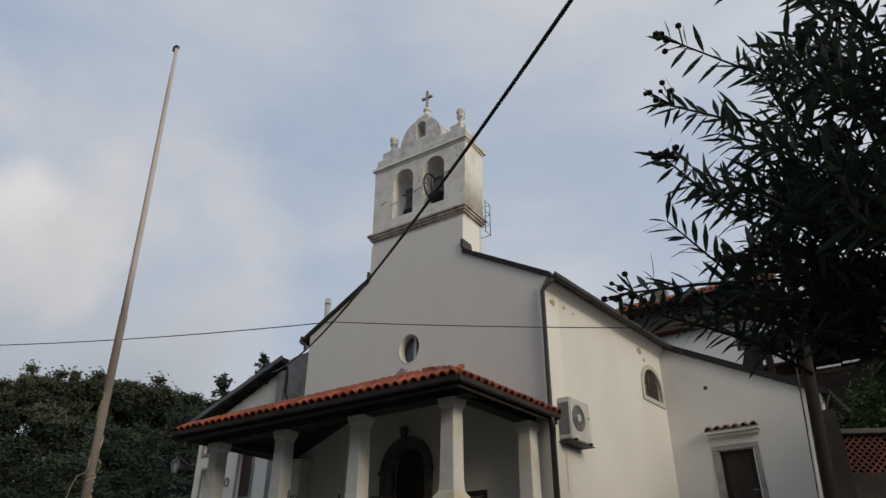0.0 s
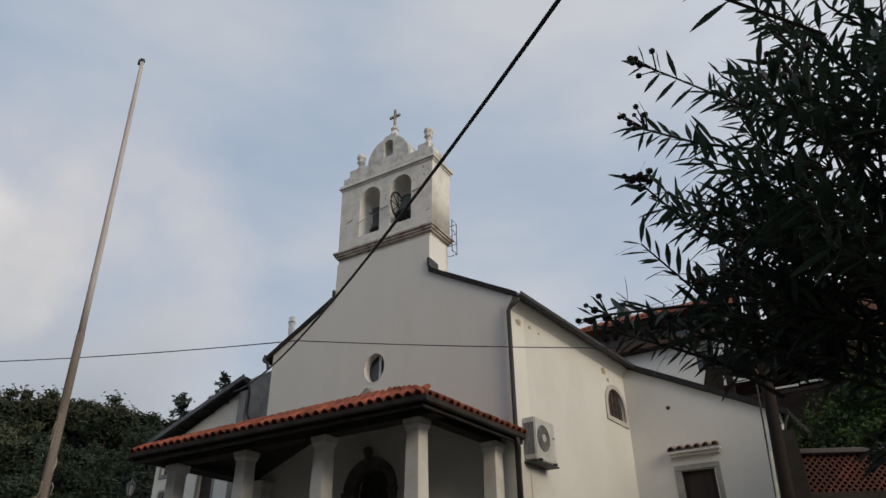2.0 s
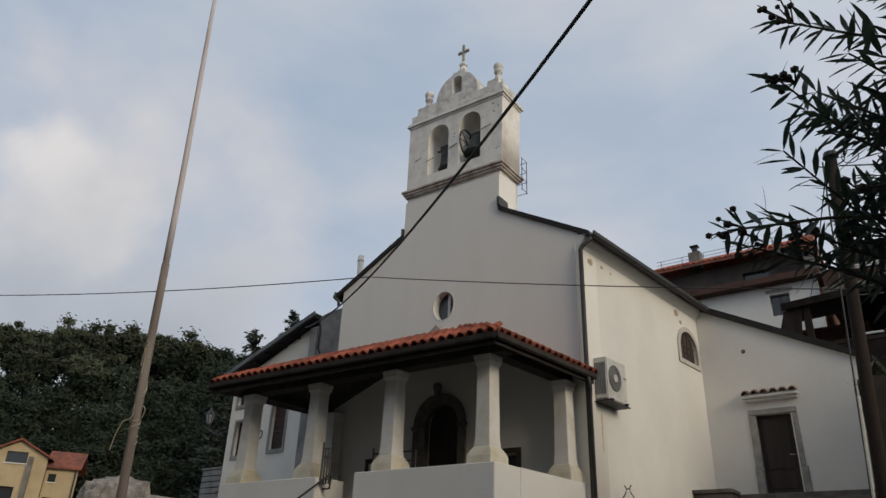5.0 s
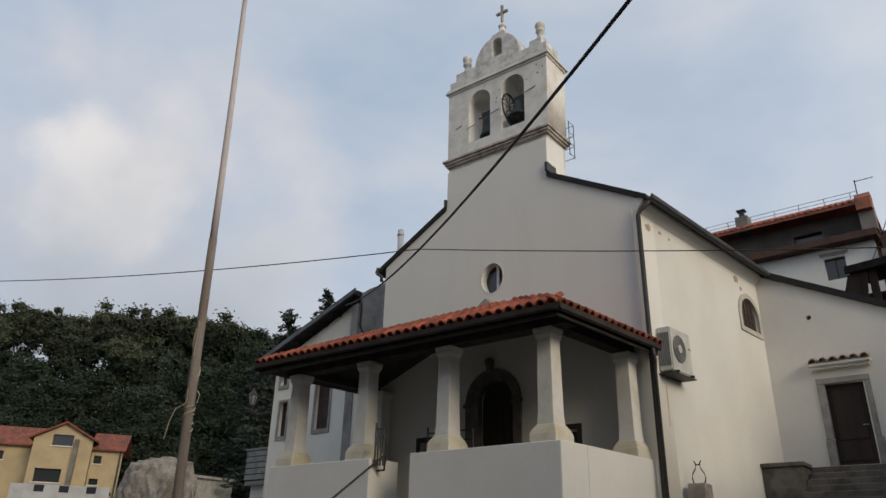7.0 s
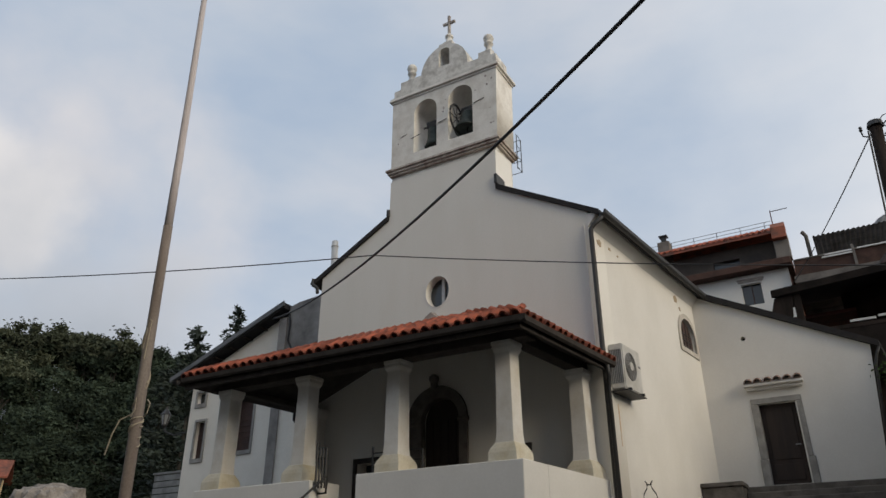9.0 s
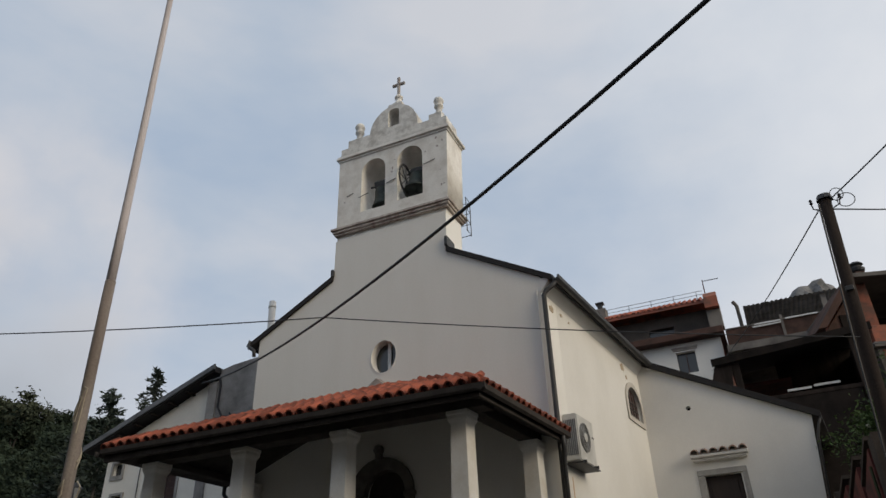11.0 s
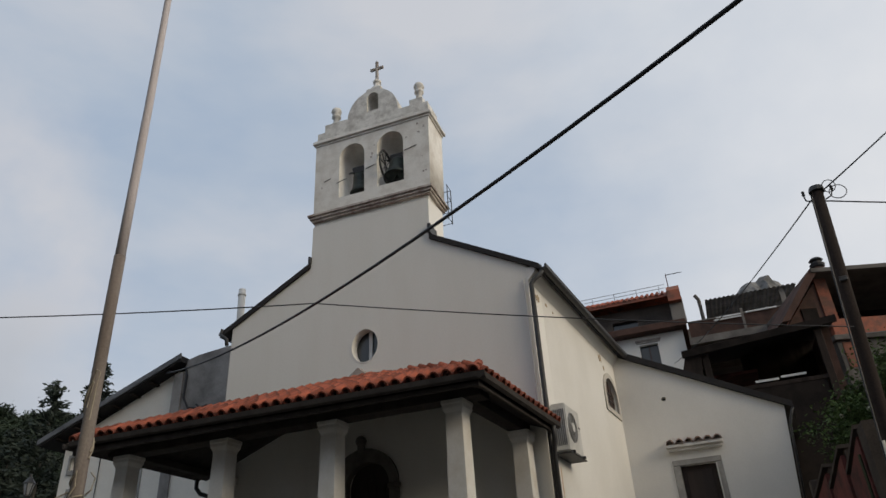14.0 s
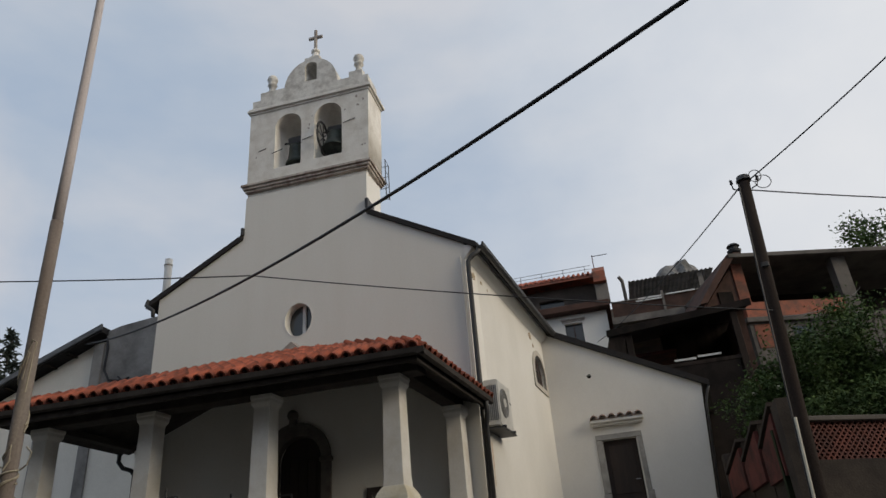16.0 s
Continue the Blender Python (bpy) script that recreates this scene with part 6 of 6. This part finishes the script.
for end, v in tips:
    inward = OC + Vector((v.x * OR.x * 0.1, v.y * OR.y * 0.1, (end.z - OC.z) * 0.4 - 0.25))
    start = end.lerp(inward, 0.45) + Vector((rnd.uniform(-0.16, 0.16), rnd.uniform(-0.16, 0.16), rnd.uniform(-0.26, 0.0)))
    mid = start.lerp(end, 0.5) + Vector((rnd.uniform(-.06, .06), rnd.uniform(-.06, .06), rnd.uniform(-0.06, 0.04)))
    tube(twigs, [start, mid, end], 0.008, 4, 0.004)
    n_w = rnd.randint(8, 11)
    for w_ in range(n_w):
        f = 0.25 + 0.75 * w_ / (n_w - 1)
        p = start.lerp(mid, f * 2) if f < 0.5 else mid.lerp(end, f * 2 - 1)
        d = (end - start).normalized()
        s1 = d.orthogonal().normalized()
        s2 = d.cross(s1)
        a0 = rnd.uniform(0, 6.28)
        for q in range(3):
            a = a0 + 2.094 * q + rnd.uniform(-0.3, 0.3)
            out = (s1 * math.cos(a) + s2 * math.sin(a)) * rnd.uniform(0.6, 1.1) + d * rnd.uniform(0.15, 1.1) - Vector((0, 0, rnd.uniform(0, 0.3)))
            out = out.normalized()
            length = rnd.uniform(0.075, 0.15)
            side = out.cross(Vector((rnd.gauss(0, .3), rnd.gauss(0, .3), 1))).normalized()
            nrm = side.cross(out)
            r = Matrix((side, out, nrm)).transposed().to_4x4()
            mats_leaf.append(Matrix.Translation(p) @ r @ Matrix.Diagonal((length * 1.0, length, length, 1)))
part("twig", twigs, M_TWIG, ol)["kind"] = "stuff"
single = sorted(range(len(mats_leaf)), key=lambda i: mats_leaf[i].translation.x)[:280]
pick = set(single)
for i in single:
    place("leaf", leaf_me, ol, mats_leaf[i])
lv, lf = [], []
base_v = [v.co.copy() for v in leaf_me.vertices]
base_f = [tuple(p.vertices) for p in leaf_me.polygons]
for i, m in enumerate(mats_leaf):
    if i in pick:
        continue
    k = len(lv)
    lv += [tuple(m @ v) for v in base_v]
    lf += [tuple(k + j for j in f) for f in base_f]
me = bpy.data.meshes.new("foliage")
me.from_pydata(lv, [], lf)
me.materials.append(M_LEAF)
ob = new("foliage", me)
ob.parent = ol
ob.location = PLOT - ol.location
ob["kind"] = "stuff"
seeds = bmesh.new()
for end, v in tips[::12] + tips[-12:]:
    for k in range(7):
        q = end + Vector((rnd.gauss(0, 0.03), rnd.gauss(0, 0.03), rnd.gauss(0.02, 0.03)))
        tube(seeds, [end - (end - OC).normalized() * 0.05, q], 0.003, 4)
        bmesh.ops.create_icosphere(seeds, subdivisions=1, radius=rnd.uniform(0.009, 0.017), matrix=Matrix.Translation(q))
part("seed_head_tuft", seeds, M_SEED, ol, "dry brown seed heads")["kind"] = "stuff"

PLOT = Vector((0, 0, 0))
# ---- unseen blocks added to shade the porch and the side wall ----
for x0, x1, y, h in ((-34, -12, -21.5, 13.5), (-11, 6, -20.5, 15.0), (7, 28, -22, 12.5), (16.5, 27, -6.5, 8.0)):
    t = thing("street_house", "unseen plain block added to shade the church", "house", "street fronts", kind="structure", at=((x0 + x1) / 2, y, 0))
    part("wall", boxes((x0, x1, y - 8, y, -0.7, h)), M_GREYWALL, t)
    bm = bmesh.new()
    prism(bm, [(y + 0.4, h), (y - 4, h + 2.4), (y - 8.4, h)], lambda p: (x0 - 0.3, p[0], p[1]), lambda p: (x1 + 0.3, p[0], p[1]))
    part("roof", bm, M_OLDTILE, t)

# ---- roof tiles of the porch ----
def tile_field(a, b, top, parent, limit):
    """Barrel tiles on the triangle from the eaves a-b up to top; rows counted from the eaves."""
    e = (b - a).normalized()
    foot = a + e * (top - a).dot(e)
    s = (top - foot).normalized()
    nrm = e.cross(s).normalized()
    if nrm.z < 0:
        nrm = -nrm
    width, height, apex = (b - a).length, (top - foot).length, (foot - a).length
    pitch, step = 0.2105, 0.335
    n_col, pans, rest = int(width / pitch), [], []
    count = 0
    rot = Matrix((e, s, nrm)).transposed().to_4x4()
    for c in range(n_col + 1):
        x = (width - n_col * pitch) / 2 + c * pitch
        reach = height * (x / apex if x < apex else (width - x) / (width - apex))
        row = 0
        while row * step < reach - 0.02:
            jx, jr = random.uniform(-0.008, 0.008), random.uniform(-0.02, 0.02)
            p = a + e * (x + jx) + s * (row * step - 0.07 + random.uniform(-0.012, 0.012)) + nrm * (0.058 + random.uniform(0, 0.010))
            m = Matrix.Translation(p) @ rot @ Euler((0.165, 0, jr)).to_matrix().to_4x4()
            if count < limit and row < 8:
                place("tile", T_ME, parent, m)
                count += 1
            else:
                rest.append(m)
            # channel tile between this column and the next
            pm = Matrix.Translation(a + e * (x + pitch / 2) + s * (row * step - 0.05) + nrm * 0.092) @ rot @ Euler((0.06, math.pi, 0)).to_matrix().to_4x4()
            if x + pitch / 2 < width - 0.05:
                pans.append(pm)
            row += 1
    bv = [v.co.copy() for v in T_ME.vertices]
    bf = [tuple(p.vertices) for p in T_ME.polygons]
    off = Vector((0, 0, 0))
    base = parent
    while base:
        off += base.location
        base = base.parent
    # Channel tiles get the darker terracotta, so the gaps read deep.
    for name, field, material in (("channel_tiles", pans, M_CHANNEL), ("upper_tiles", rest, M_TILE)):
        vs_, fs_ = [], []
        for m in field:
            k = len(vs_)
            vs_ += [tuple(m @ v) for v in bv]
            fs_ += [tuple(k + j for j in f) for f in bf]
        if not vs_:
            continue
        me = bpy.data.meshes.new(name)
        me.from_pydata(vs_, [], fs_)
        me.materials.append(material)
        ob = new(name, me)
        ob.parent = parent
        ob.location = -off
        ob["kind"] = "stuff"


tile_field(C_L, C_R, TOP, porch_roof, 230)
tile_field(C_R, B_R, TOP, porch_roof, 60)
